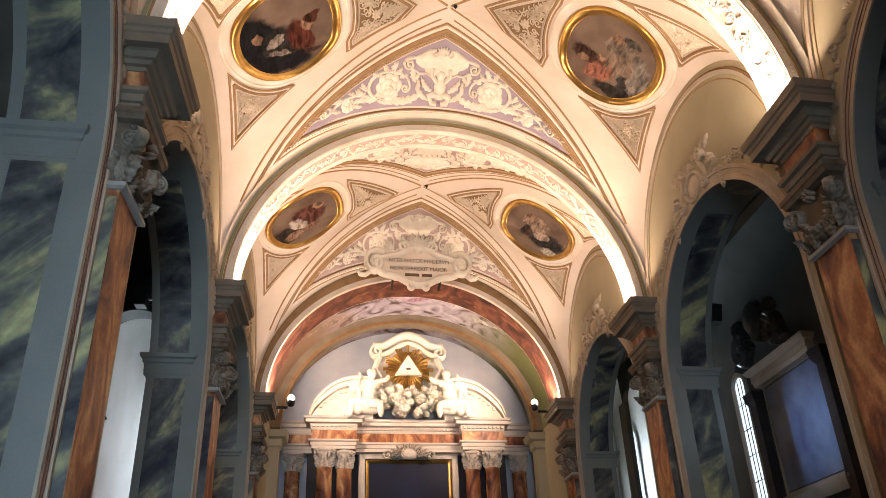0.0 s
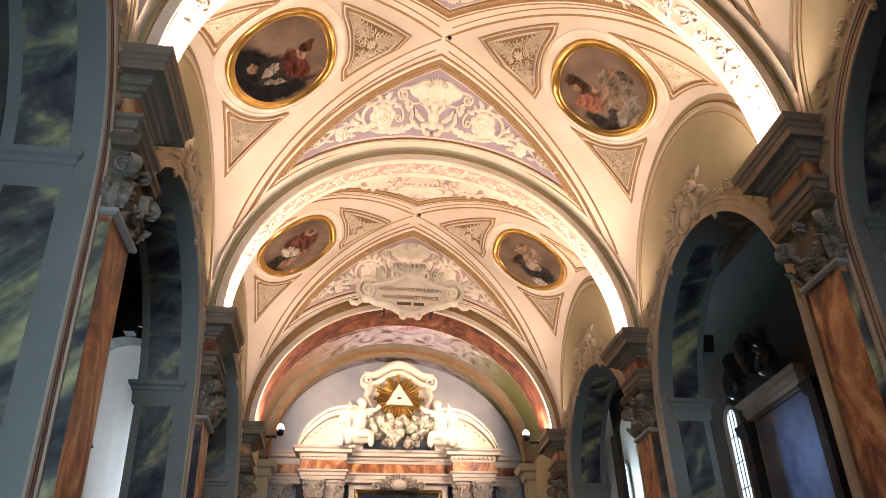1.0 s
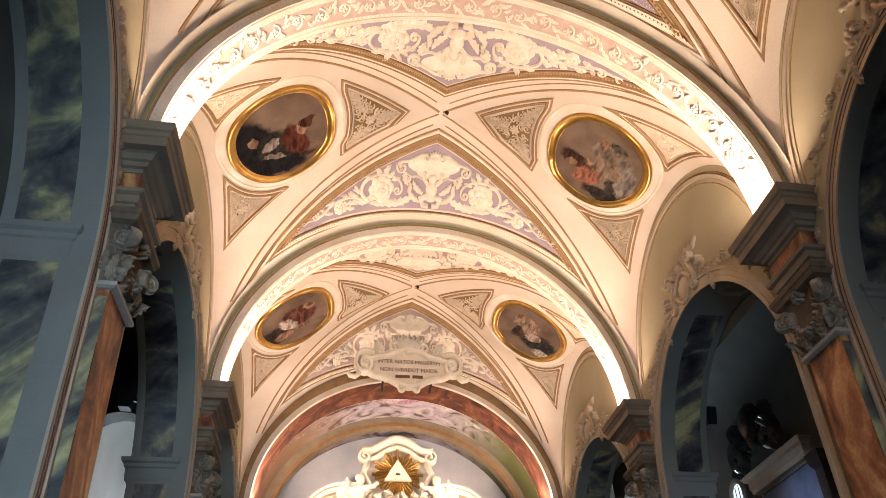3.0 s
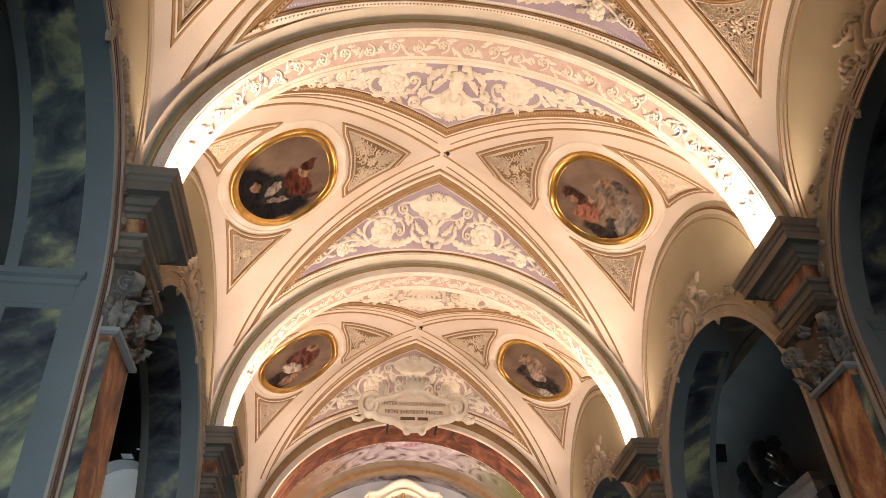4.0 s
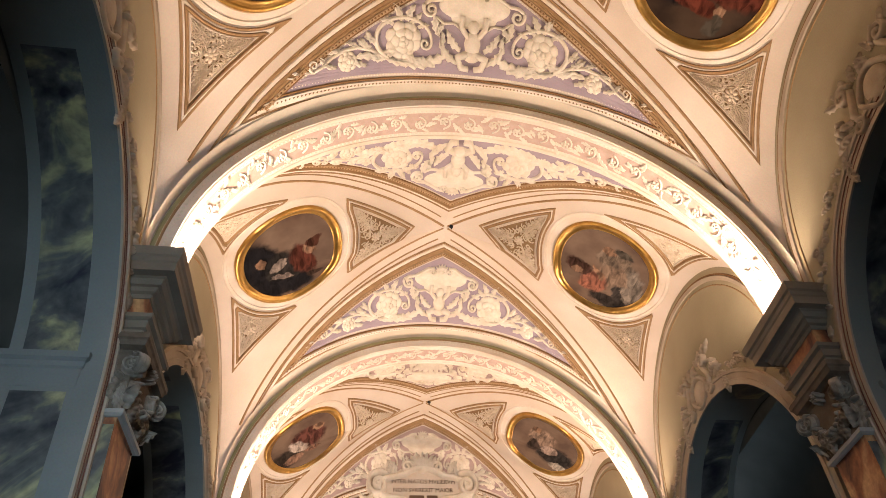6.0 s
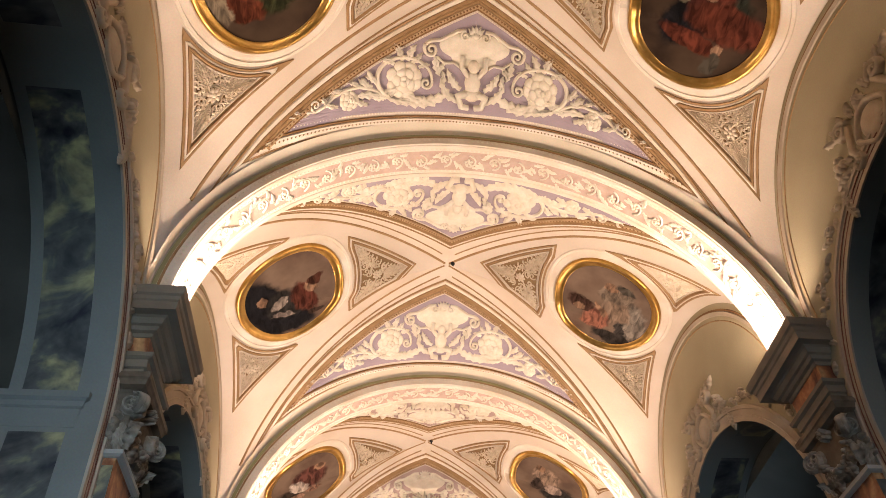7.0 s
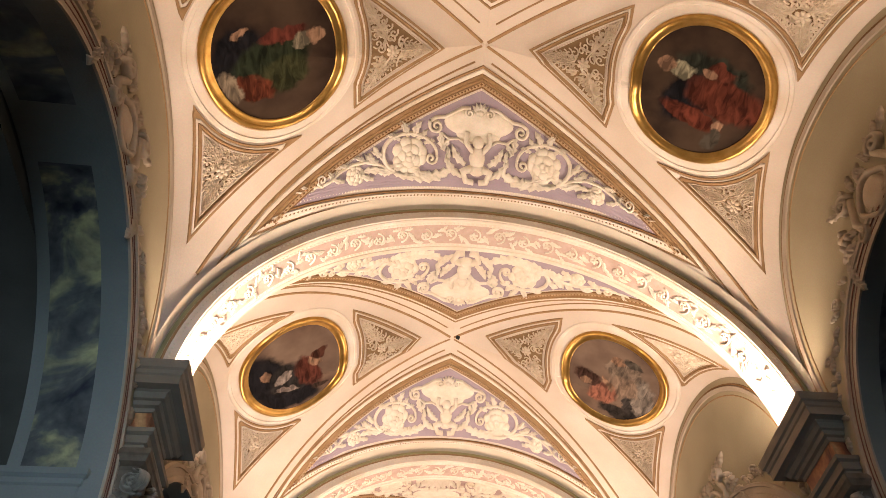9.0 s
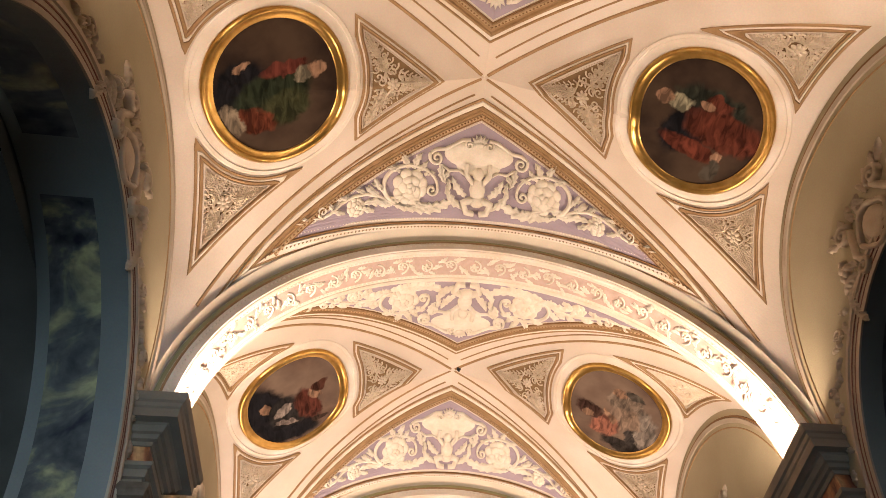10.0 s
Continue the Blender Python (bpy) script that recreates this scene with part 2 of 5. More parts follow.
def fresco():
    """A painted sky: lilac and white clouds, brown towards the west, green land to the east."""
    m = bpy.data.materials.new("sky_fresco")
    m.use_nodes = True
    nt = m.node_tree
    b = nt.nodes["Principled BSDF"]
    co = nt.nodes.new("ShaderNodeTexCoord")
    noi = nt.nodes.new("ShaderNodeTexNoise")
    noi.inputs["Scale"].default_value, noi.inputs["Detail"].default_value, noi.inputs["Distortion"].default_value = 1.3, 8, 1.6
    nt.links.new(co.outputs["Object"], noi.inputs["Vector"])
    ramp = nt.nodes.new("ShaderNodeValToRGB")
    els = ramp.color_ramp.elements
    els[0].position, els[0].color = 0.36, (0.07, 0.042, 0.03, 1)
    els[1].position, els[1].color = 0.68, (0.446, 0.396, 0.36, 1)
    e = els.new(0.45)
    e.color = (0.259, 0.216, 0.23, 1)
    e = els.new(0.58)
    e.color = (0.374, 0.324, 0.346, 1)
    nt.links.new(noi.outputs["Fac"], ramp.inputs["Fac"])
    sep = nt.nodes.new("ShaderNodeSeparateXYZ")
    nt.links.new(co.outputs["Object"], sep.inputs["Vector"])
    at = nt.nodes.new("ShaderNodeMapRange")
    at.inputs["From Min"].default_value, at.inputs["From Max"].default_value = 1.6, 3.6
    nt.links.new(sep.outputs["X"], at.inputs["Value"])
    land = nt.nodes.new("ShaderNodeMix")
    land.data_type = "RGBA"
    land.inputs["B"].default_value = (0.115, 0.122, 0.036, 1)
    nt.links.new(at.outputs["Result"], land.inputs["Factor"])
    nt.links.new(ramp.outputs["Color"], land.inputs["A"])
    bt = nt.nodes.new("ShaderNodeMapRange")
    bt.inputs["From Min"].default_value, bt.inputs["From Max"].default_value = -1.4, -3.2
    nt.links.new(sep.outputs["X"], bt.inputs["Value"])
    brown = nt.nodes.new("ShaderNodeMix")
    brown.data_type = "RGBA"
    brown.inputs["B"].default_value = (0.216, 0.13, 0.072, 1)
    nt.links.new(bt.outputs["Result"], brown.inputs["Factor"])
    nt.links.new(land.outputs["Result"], brown.inputs["A"])
    coords, folds, _, _ = brushed(nt, 0.3, 2.2)
    out = brown.outputs["Result"]
    for x, y, rx, ry, turn, colour in ((-2.0, 23.9, 0.75, 0.16, 0.2, (0.10, 0.055, 0.04)), (-1.0, 23.8, 0.5, 0.14, -0.3, (0.30, 0.22, 0.22)), (0.1, 23.75, 0.75, 0.26, -0.2, (0.62, 0.48, 0.50)), (0.25, 24.0, 0.5, 0.14, -0.5, (0.40, 0.20, 0.26)),
                                      (-0.1, 23.6, 0.32, 0.14, 0.3, (0.85, 0.80, 0.76)), (1.6, 23.85, 0.6, 0.1, -0.25, (0.55, 0.50, 0.47)), (2.3, 24.3, 0.7, 0.12, -0.4, (0.50, 0.46, 0.38)), (-2.7, 24.4, 0.8, 0.15, 0.4, (0.34, 0.23, 0.16))):
        out = dab(nt, coords, out, (x, y + SKEW * x), (rx, ry), turn, colour, tuple(k * 0.5 for k in colour), folds, 0.8)
    nt.links.new(out, b.inputs["Base Color"])
    b.inputs["Roughness"].default_value = 0.8
    return m


FRESCO = fresco()


# ---- mesh helpers ----
def mesh_of(name, verts, faces, mat, smooth=False):
    me = bpy.data.meshes.new(name)
    me.from_pydata([(x, y + SKEW * x, z) for x, y, z in verts], [], faces)
    bm = bmesh.new()
    bm.from_mesh(me)
    bmesh.ops.recalc_face_normals(bm, faces=bm.faces)
    bm.to_mesh(me)
    bm.free()
    if smooth:
        me.shade_smooth()
    me.materials.append(mat)
    return me


def thing(name, verts, faces, mat, smooth=False, **tags):
    return tagged(new(name, mesh_of(name, verts, faces, mat, smooth)), **tags)


def part(name, geo, mat, parent, label="", smooth=False):
    verts, faces = geo
    soft = mat in (STUCCO, WARMSTUCCO, CAPITAL) and name not in ("dentil", "backing", "tablet", "triangle", "pediment", "pediment_cornice", "column_capital")
    ob = new(name, mesh_of(name, verts, faces, mat, smooth or soft))
    ob.parent = parent
    return tagged(ob, label)


def empty(name, **tags):
    return tagged(new(name), **tags)


def join(*geos):
    verts, faces = [], []
    for v, f in geos:
        n = len(verts)
        verts += list(v)
        faces += [tuple(i + n for i in q) for q in f]
    return verts, faces


def box(x0, y0, z0, x1, y1, z1, c=0.0):
    """A box with its edges chamfered by c."""
    if c <= 0:
        v = [(x, y, z) for x in (x0, x1) for y in (y0, y1) for z in (z0, z1)]
        return v, [(0, 1, 3, 2), (4, 6, 7, 5), (0, 4, 5, 1), (2, 3, 7, 6), (0, 2, 6, 4), (1, 5, 7, 3)]
    return loft([(x0 + c, y0 + c, x1 - c, y1 - c, z0), (x0, y0, x1, y1, z0 + c), (x0, y0, x1, y1, z1 - c), (x0 + c, y0 + c, x1 - c, y1 - c, z1)])


def loft(rings):
    """A stack of rectangles x0, y0, x1, y1, z: cornices, plinths and pilasters."""
    v, f = [], []
    for x0, y0, x1, y1, z in rings:
        v += [(x0, y0, z), (x1, y0, z), (x1, y1, z), (x0, y1, z)]
    for k in range(len(rings) - 1):
        for i in range(4):
            j = (i + 1) % 4
            f.append((4 * k + i, 4 * k + j, 4 * k + 4 + j, 4 * k + 4 + i))
    f += [(3, 2, 1, 0), tuple(4 * (len(rings) - 1) + i for i in range(4))]
    return v, f


def moulded(x0, y0, x1, y1, z0, steps):
    """Steps of (rise, overhang) on a rectangle, from z0 up."""
    rings, z = [], z0
    for rise, out in steps:
        z += rise
        rings.append((x0 - out, y0 - out, x1 + out, y1 + out, z))
    return loft(rings)


def lathe(cx, cy, rows, n=16):
    v, f = [], []
    for r, z in rows:
        v += [(cx + r * math.cos(2 * math.pi * i / n), cy + r * math.sin(2 * math.pi * i / n), z) for i in range(n)]
    for k in range(len(rows) - 1):
        for i in range(n):
            j = (i + 1) % n
            f.append((k * n + i, k * n + j, k * n + n + j, k * n + n + i))
    f += [tuple(range(n))[::-1], tuple((len(rows) - 1) * n + i for i in range(n))]
    return v, f


def grid(fn, us, vs):
    v = [fn(u, w) for u in us for w in vs]
    m = len(vs)
    return v, [(i * m + j, i * m + j + 1, (i + 1) * m + j + 1, (i + 1) * m + j) for i in range(len(us) - 1) for j in range(m - 1)]


def span(a, b, n):
    return [a + (b - a) * i / n for i in range(n + 1)]


def sorted_box(p, q):
    return tuple(min(a, b) for a, b in zip(p, q)) + tuple(max(a, b) for a, b in zip(p, q))


def aisle_arch(s, y):
    """A round arch across an aisle, with its spandrels."""
    x0, x1 = sorted((s * (WALL + THICK), s * AISLE))
    c, half = (x0 + x1) / 2, (x1 - x0) / 2 - 0.12
    v, f = [], []
    for i in range(25):
        t = math.pi * i / 24
        x, z = c + half * math.cos(t), 8.0 + half * math.sin(t)
        for yy in (y - 0.25, y + 0.25):
            v += [(x, yy, z), (c + (half + 0.12) * math.cos(t), yy, 10.4)]
    for i in range(24):
        k = 4 * i
        f += [(k, k + 4, k + 5, k + 1), (k + 2, k + 3, k + 7, k + 6), (k, k + 2, k + 6, k + 4)]
    g = [(v, f), box(x0 - 0.01, y - 0.25, 0, x0 + 0.12, y + 0.25, 8.0), box(x1 - 0.12, y - 0.25, 0, x1 + 0.01, y + 0.25, 8.0)]
    return join(*g)


# ---- the form of the vault ----
def bay_of(n):
    """Crossing, length behind and ahead of it, and the crowns of the webs at both arches of bay n (between arch n and n + 1)."""
    y0, y1 = ARCHES[n] + HALF, ARCHES[n + 1] - HALF
    return MIDS[n], MIDS[n] - y0, y1 - MIDS[n], CROWN[n] + RIM, CROWN[n + 1] + RIM


def vault(n, x, y):
    """Height of the webs of bay n over the plan."""
    mid, back, front, h0, h1 = bay_of(n)
    u, w = min(abs(x) / WALL, 1), min(abs(y - mid) / (front if y > mid else back), 1)
    if w >= u:
        top = APEX + ((h1 if y > mid else h0) - APEX) * (w - u) / max(1 - u, 1e-6)
        return SPRING + (top - SPRING) * math.sqrt(max(1 - u * u, 0))
    top = APEX + (LUNETTE - APEX) * (u - w) / max(1 - w, 1e-6)
    return SPRING + (top - SPRING) * math.sqrt(max(1 - w * w, 0))


def on_vault(n, x, y, drop=0.0):
    """A point drop metres below the web, and the web's inward normal."""
    e = 0.02
    dx = (vault(n, x + e, y) - vault(n, x - e, y)) / (2 * e)
    dy = (vault(n, x, y + e) - vault(n, x, y - e)) / (2 * e)
    k = Vector((dx, dy, -1)).normalized()
    return Vector((x, y, vault(n, x, y))) + k * drop, k


# ---- structure ----
thing("floor", *box(-11, -7, -0.3, 11, 31, 0), FLOOR, kind="structure", label="worn stone church floor in grey and brown")
# ---- relief on curved surfaces: m(a, b, h) maps drawing coordinates and height to the place ----
def ribbon(m, pts, wide, high):
    """A rounded strand along pts; wide and high may taper (functions of 0..1)."""
    v, f = [], []
    n = len(pts)
    for i, (a, b) in enumerate(pts):
        p, q = pts[max(i - 1, 0)], pts[min(i + 1, n - 1)]
        dx, dy = q[0] - p[0], q[1] - p[1]
        k = math.hypot(dx, dy) or 1
        nx, ny = -dy / k, dx / k
        t = i / (n - 1)
        w = wide(t) if callable(wide) else wide
        h = high(t) if callable(high) else high
        for o, e in ((-1, -0.15), (-0.75, 0.65), (0, 1), (0.75, 0.65), (1, -0.15)):
            v.append(tuple(m(a + nx * w * o, b + ny * w * o, h * e)))
    for i in range(n - 1):
        for k in range(4):
            f.append((5 * i + k, 5 * i + k + 1, 5 * i + 6 + k, 5 * i + 5 + k))
    f += [tuple(range(5)), tuple(5 * (n - 1) + k for k in range(5))]
    return v, f


def dome(m, a, b, ra, rb, high, turn=0.0, n=10):
    v, f = [], []
    c, s = math.cos(turn), math.sin(turn)
    for r, e in ((1.0, -0.2), (0.92, 0.4), (0.62, 0.82)):
        for i in range(n):
            t = 2 * math.pi * i / n
            x, y = ra * r * math.cos(t), rb * r * math.sin(t)
            v.append(tuple(m(a + c * x - s * y, b + s * x + c * y, high * e)))
    v.append(tuple(m(a, b, high)))
    for k in range(2):
        for i in range(n):
            j = (i + 1) % n
            f.append((k * n + i, k * n + j, k * n + n + j, k * n + n + i))
    f += [(2 * n + i, 2 * n + (i + 1) % n, 3 * n) for i in range(n)]
    return v, f


def leaf(m, a, b, turn, long, wide, high, bend=0.6, lobes=4):
    """A lobed acanthus leaf with a groove along its rib."""
    v, f = [], []
    n = lobes * 4
    x, y, ang = a, b, turn
    for i in range(n + 1):
        t = i / n
        env = math.sin(math.pi * min(t * 0.86 + 0.14, 1)) ** 0.8
        saw = 1.0 - 0.62 * ((t * lobes) % 1.0)
        w = wide * env * saw + 0.002
        h = high * (0.5 + 0.6 * math.sin(math.pi * t))
        nx, ny = -math.sin(ang), math.cos(ang)
        for o, e in ((-1, -0.1), (-0.5, 1), (0, 0.2), (0.5, 1), (1, -0.1)):
            v.append(tuple(m(x + nx * w * o, y + ny * w * o, h * e)))
        x += math.cos(ang) * long / n
        y += math.sin(ang) * long / n
        ang += bend / n
    for i in range(n):
        for k in range(4):
            f.append((5 * i + k, 5 * i + k + 1, 5 * i + 6 + k, 5 * i + 5 + k))
    return v, f


def spiral(a, b, r, start, turns, way=1, n=30, inner=0.15):
    out = []
    for i in range(n + 1):
        t = i / n
        q = r * (1 - (1 - inner) * t ** 0.8)
        g = start + way * 2 * math.pi * turns * t
        out.append((a + q * math.cos(g), b + q * math.sin(g)))
    return out


def rosette(m, a, b, r, high, petals=6, turn=0.0):
    g = [dome(m, a, b, r * 0.35, r * 0.35, high * 1.15, n=8)]
    for i in range(petals):
        t = turn + 2 * math.pi * i / petals
        g.append(dome(m, a + 0.62 * r * math.cos(t), b + 0.62 * r * math.sin(t), r * 0.42, r * 0.3, high, t, 8))
    return join(*g)


def inset(pts, d):
    """A closed outline moved inwards by d, with mitred corners."""
    n = len(pts)
    area = sum(pts[i][0] * pts[(i + 1) % n][1] - pts[(i + 1) % n][0] * pts[i][1] for i in range(n))
    s = 1 if area > 0 else -1
    out = []
    for i in range(n):
        p, q, r = Vector(pts[i - 1]), Vector(pts[i]), Vector(pts[(i + 1) % n])
        e0, e1 = (q - p).normalized(), (r - q).normalized()
        n0, n1 = Vector((-e0.y, e0.x)) * s, Vector((-e1.y, e1.x)) * s
        k = (n0 + n1)
        k = k / max(k.dot(k) / 2, 0.25)
        out.append((q.x + k.x * d, q.y + k.y * d))
    return out


def moulding(m, pts, profile, only=None):
    """A frame round a closed outline: profile of (inset, height); only: the sides that it runs along."""
    v, f = [], []
    n = len(pts)
    for d, h in profile:
        v += [tuple(m(a, b, h)) for a, b in inset(pts, d)]
    for k in range(len(profile) - 1):
        for i in range(n) if only is None else only:
            j = (i + 1) % n
            f.append((k * n + i, k * n + j, k * n + n + j, k * n + n + i))
    return v, f


def strip(m, pts, profile):
    """A moulding along an open line: profile of (offset to its left, height)."""
    v, f = [], []
    n = len(pts)
    for d, h in profile:
        for i in range(n):
            p, q = Vector(pts[max(i - 1, 0)]), Vector(pts[min(i + 1, n - 1)])
            e = (q - p).normalized()
            v.append(tuple(m(pts[i][0] - e.y * d, pts[i][1] + e.x * d, h)))
    for k in range(len(profile) - 1):
        for i in range(n - 1):
            f.append((k * n + i, k * n + i + 1, k * n + n + i + 1, k * n + n + i))
    return v, f


def fill(m, pts, h, rings=7):
    n = len(pts)
    ca, cb = sum(p[0] for p in pts) / n, sum(p[1] for p in pts) / n
    v, f = [tuple(m(ca, cb, h))], []
    for k in range(1, rings + 1):
        t = k / rings
        v += [tuple(m(ca + (a - ca) * t, cb + (b - cb) * t, h)) for a, b in pts]
    f += [(0, 1 + i, 1 + (i + 1) % n) for i in range(n)]
    for k in range(rings - 1):
        for i in range(n):
            j = (i + 1) % n
            f.append((1 + k * n + i, 1 + k * n + j, 1 + k * n + n + j, 1 + k * n + n + i))
    return v, f


def beads(m, pts, gap, r, high):
    """A row of small beads along a line."""
    g, left = [], 0.0
    for p, q in zip(pts, pts[1:]):
        d = math.hypot(q[0] - p[0], q[1] - p[1])
        while left < d:
            t = left / d
            g.append((p[0] + (q[0] - p[0]) * t, p[1] + (q[1] - p[1]) * t))
            left += gap
        left -= d
    v, f = [], []
    for a, b in g:
        k = len(v)
        v += [tuple(m(a - r, b, -0.1 * high)), tuple(m(a, b - r, -0.1 * high)), tuple(m(a + r, b, -0.1 * high)), tuple(m(a, b + r, -0.1 * high)), tuple(m(a, b, high))]
        f += [(k, k + 1, k + 4), (k + 1, k + 2, k + 4), (k + 2, k + 3, k + 4), (k + 3, k, k + 4)]
    return v, f


def side_line(corners, n=12):
    out = []
    for p, q in zip(corners, corners[1:] + corners[:1]):
        out += [(p[0] + (q[0] - p[0]) * i / n, p[1] + (q[1] - p[1]) * i / n) for i in range(n)]
    return out


def blossom(m, a, b, r, high, seed):
    """A full-blown flower of ruffled, overlapping petals."""
    rnd = random.Random(seed)
    g = []
    g.append(dome(m, a, b, r * 0.92, r * 0.86, high * 0.5, 0, 18))
    for count, far, big, lift in ((8, 0.72, 0.36, 0.62), (5, 0.40, 0.40, 0.9), (3, 0.14, 0.26, 1.12)):
        turn = rnd.random() * 6
        for i in range(count):
            t = turn + 2 * math.pi * (i + rnd.uniform(-0.25, 0.25)) / count
            x, y = a + far * r * math.cos(t), b + far * r * math.sin(t)
            g.append(dome(m, x, y, r * big * rnd.uniform(0.75, 0.95), r * big * rnd.uniform(0.95, 1.2), high * lift * rnd.uniform(0.85, 1.1), t, 10))
    return join(*g)


# ---- structure ----
def ring(y0, y1, a0, h0, a1, h1, base=SPRING, n=72):
    """An arch ring between two half ellipses."""
    v, f = [], []
    for i in range(n + 1):
        t = math.pi * i / n
        c, s = math.cos(t), math.sin(t)
        v += [(a0 * c, y0, base + h0 * s), (a1 * c, y0, base + h1 * s), (a1 * c, y1, base + h1 * s), (a0 * c, y1, base + h0 * s)]
    for i in range(n):
        for k in range(4):
            j = (k + 1) % 4
            f.append((4 * i + k, 4 * i + j, 4 * i + 4 + j, 4 * i + 4 + k))
    f += [(0, 1, 2, 3), (4 * n + 3, 4 * n + 2, 4 * n + 1, 4 * n)]
    return v, f


def splay(y0, y1, a0, h0, a1, h1, n=72):
    """A sloping band from one half ellipse to a wider one beside it."""
    return grid(lambda t, k: ((a0 + (a1 - a0) * k) * math.cos(t), y0 + (y1 - y0) * k, SPRING + (h0 + (h1 - h0) * k) * math.sin(t)), span(0, math.pi, n), [0.0, 0.55, 0.9, 1.0])


for n in range(4):
    mid, back, front, h0, h1 = bay_of(n)
    q = [math.sin(math.pi / 2 * t) for t in span(-1, 1, 96)]
    v, f = grid(lambda u, w: (u * WALL, mid + w * (front if w > 0 else back), vault(n, u * WALL, mid + w * (front if w > 0 else back))), q, q)
    tri = []
    for k, (i0, i1, i2, i3) in enumerate(f):
        if (k // 96 < 48) == (k % 96 < 48):
            tri += [(i0, i1, i2), (i0, i2, i3)]
        else:
            tri += [(i0, i1, i3), (i1, i2, i3)]
    thing("ceiling", v, tri, CREAM, False, kind="structure", label="cream plaster groin vault with painted mouldings")

ARC_R, ARC_Z, THICK = 2.72, 6.56, 1.0
AISLE = 7.5


def arc_mid(n):
    return (ARCHES[n] + ARCHES[n + 1]) / 2 + 0.05


def arcade_wall(s, n):
    y0, y1, mid = ARCHES[n], ARCHES[n + 1], arc_mid(n)
    arc = [mid - ARC_R * math.cos(math.pi * i / 48) for i in range(49)]
    x0, x1, top = s * WALL, s * (WALL + THICK), 12.4
    core, upper, lower = ([], []), ([], []), ([], [])

    def quad(g, *p):
        k = len(g[0])
        g[0].extend(p)
        g[1].append((k, k + 1, k + 2, k + 3))
    for ya, yb in zip(arc, arc[1:]):
        za, zb = (ARC_Z + math.sqrt(max(ARC_R ** 2 - (y - mid) ** 2, 0)) for y in (ya, yb))
        quad(core, (x0, ya, za), (x1, ya, za), (x1, yb, zb), (x0, yb, zb))
        quad(core, (x1, ya, za), (x1, yb, zb), (x1, yb, top), (x1, ya, top))
        quad(upper, (x0, ya, za), (x0, yb, zb), (x0, yb, top), (x0, ya, top))
    for ya, yb in ((y0, mid - ARC_R), (mid + ARC_R, y1)):
        quad(core, (x1, ya, 0), (x1, yb, 0), (x1, yb, top), (x1, ya, top))
        quad(upper, (x0, ya, 7.0), (x0, yb, 7.0), (x0, yb, top), (x0, ya, top))
        quad(lower, (x0, ya, 0), (x0, yb, 0), (x0, yb, 7.0), (x0, ya, 7.0))
    for y in (mid - ARC_R, mid + ARC_R):
        quad(core, (x0, y, 0), (x1, y, 0), (x1, y, ARC_Z), (x0, y, ARC_Z))
    return core, upper, lower


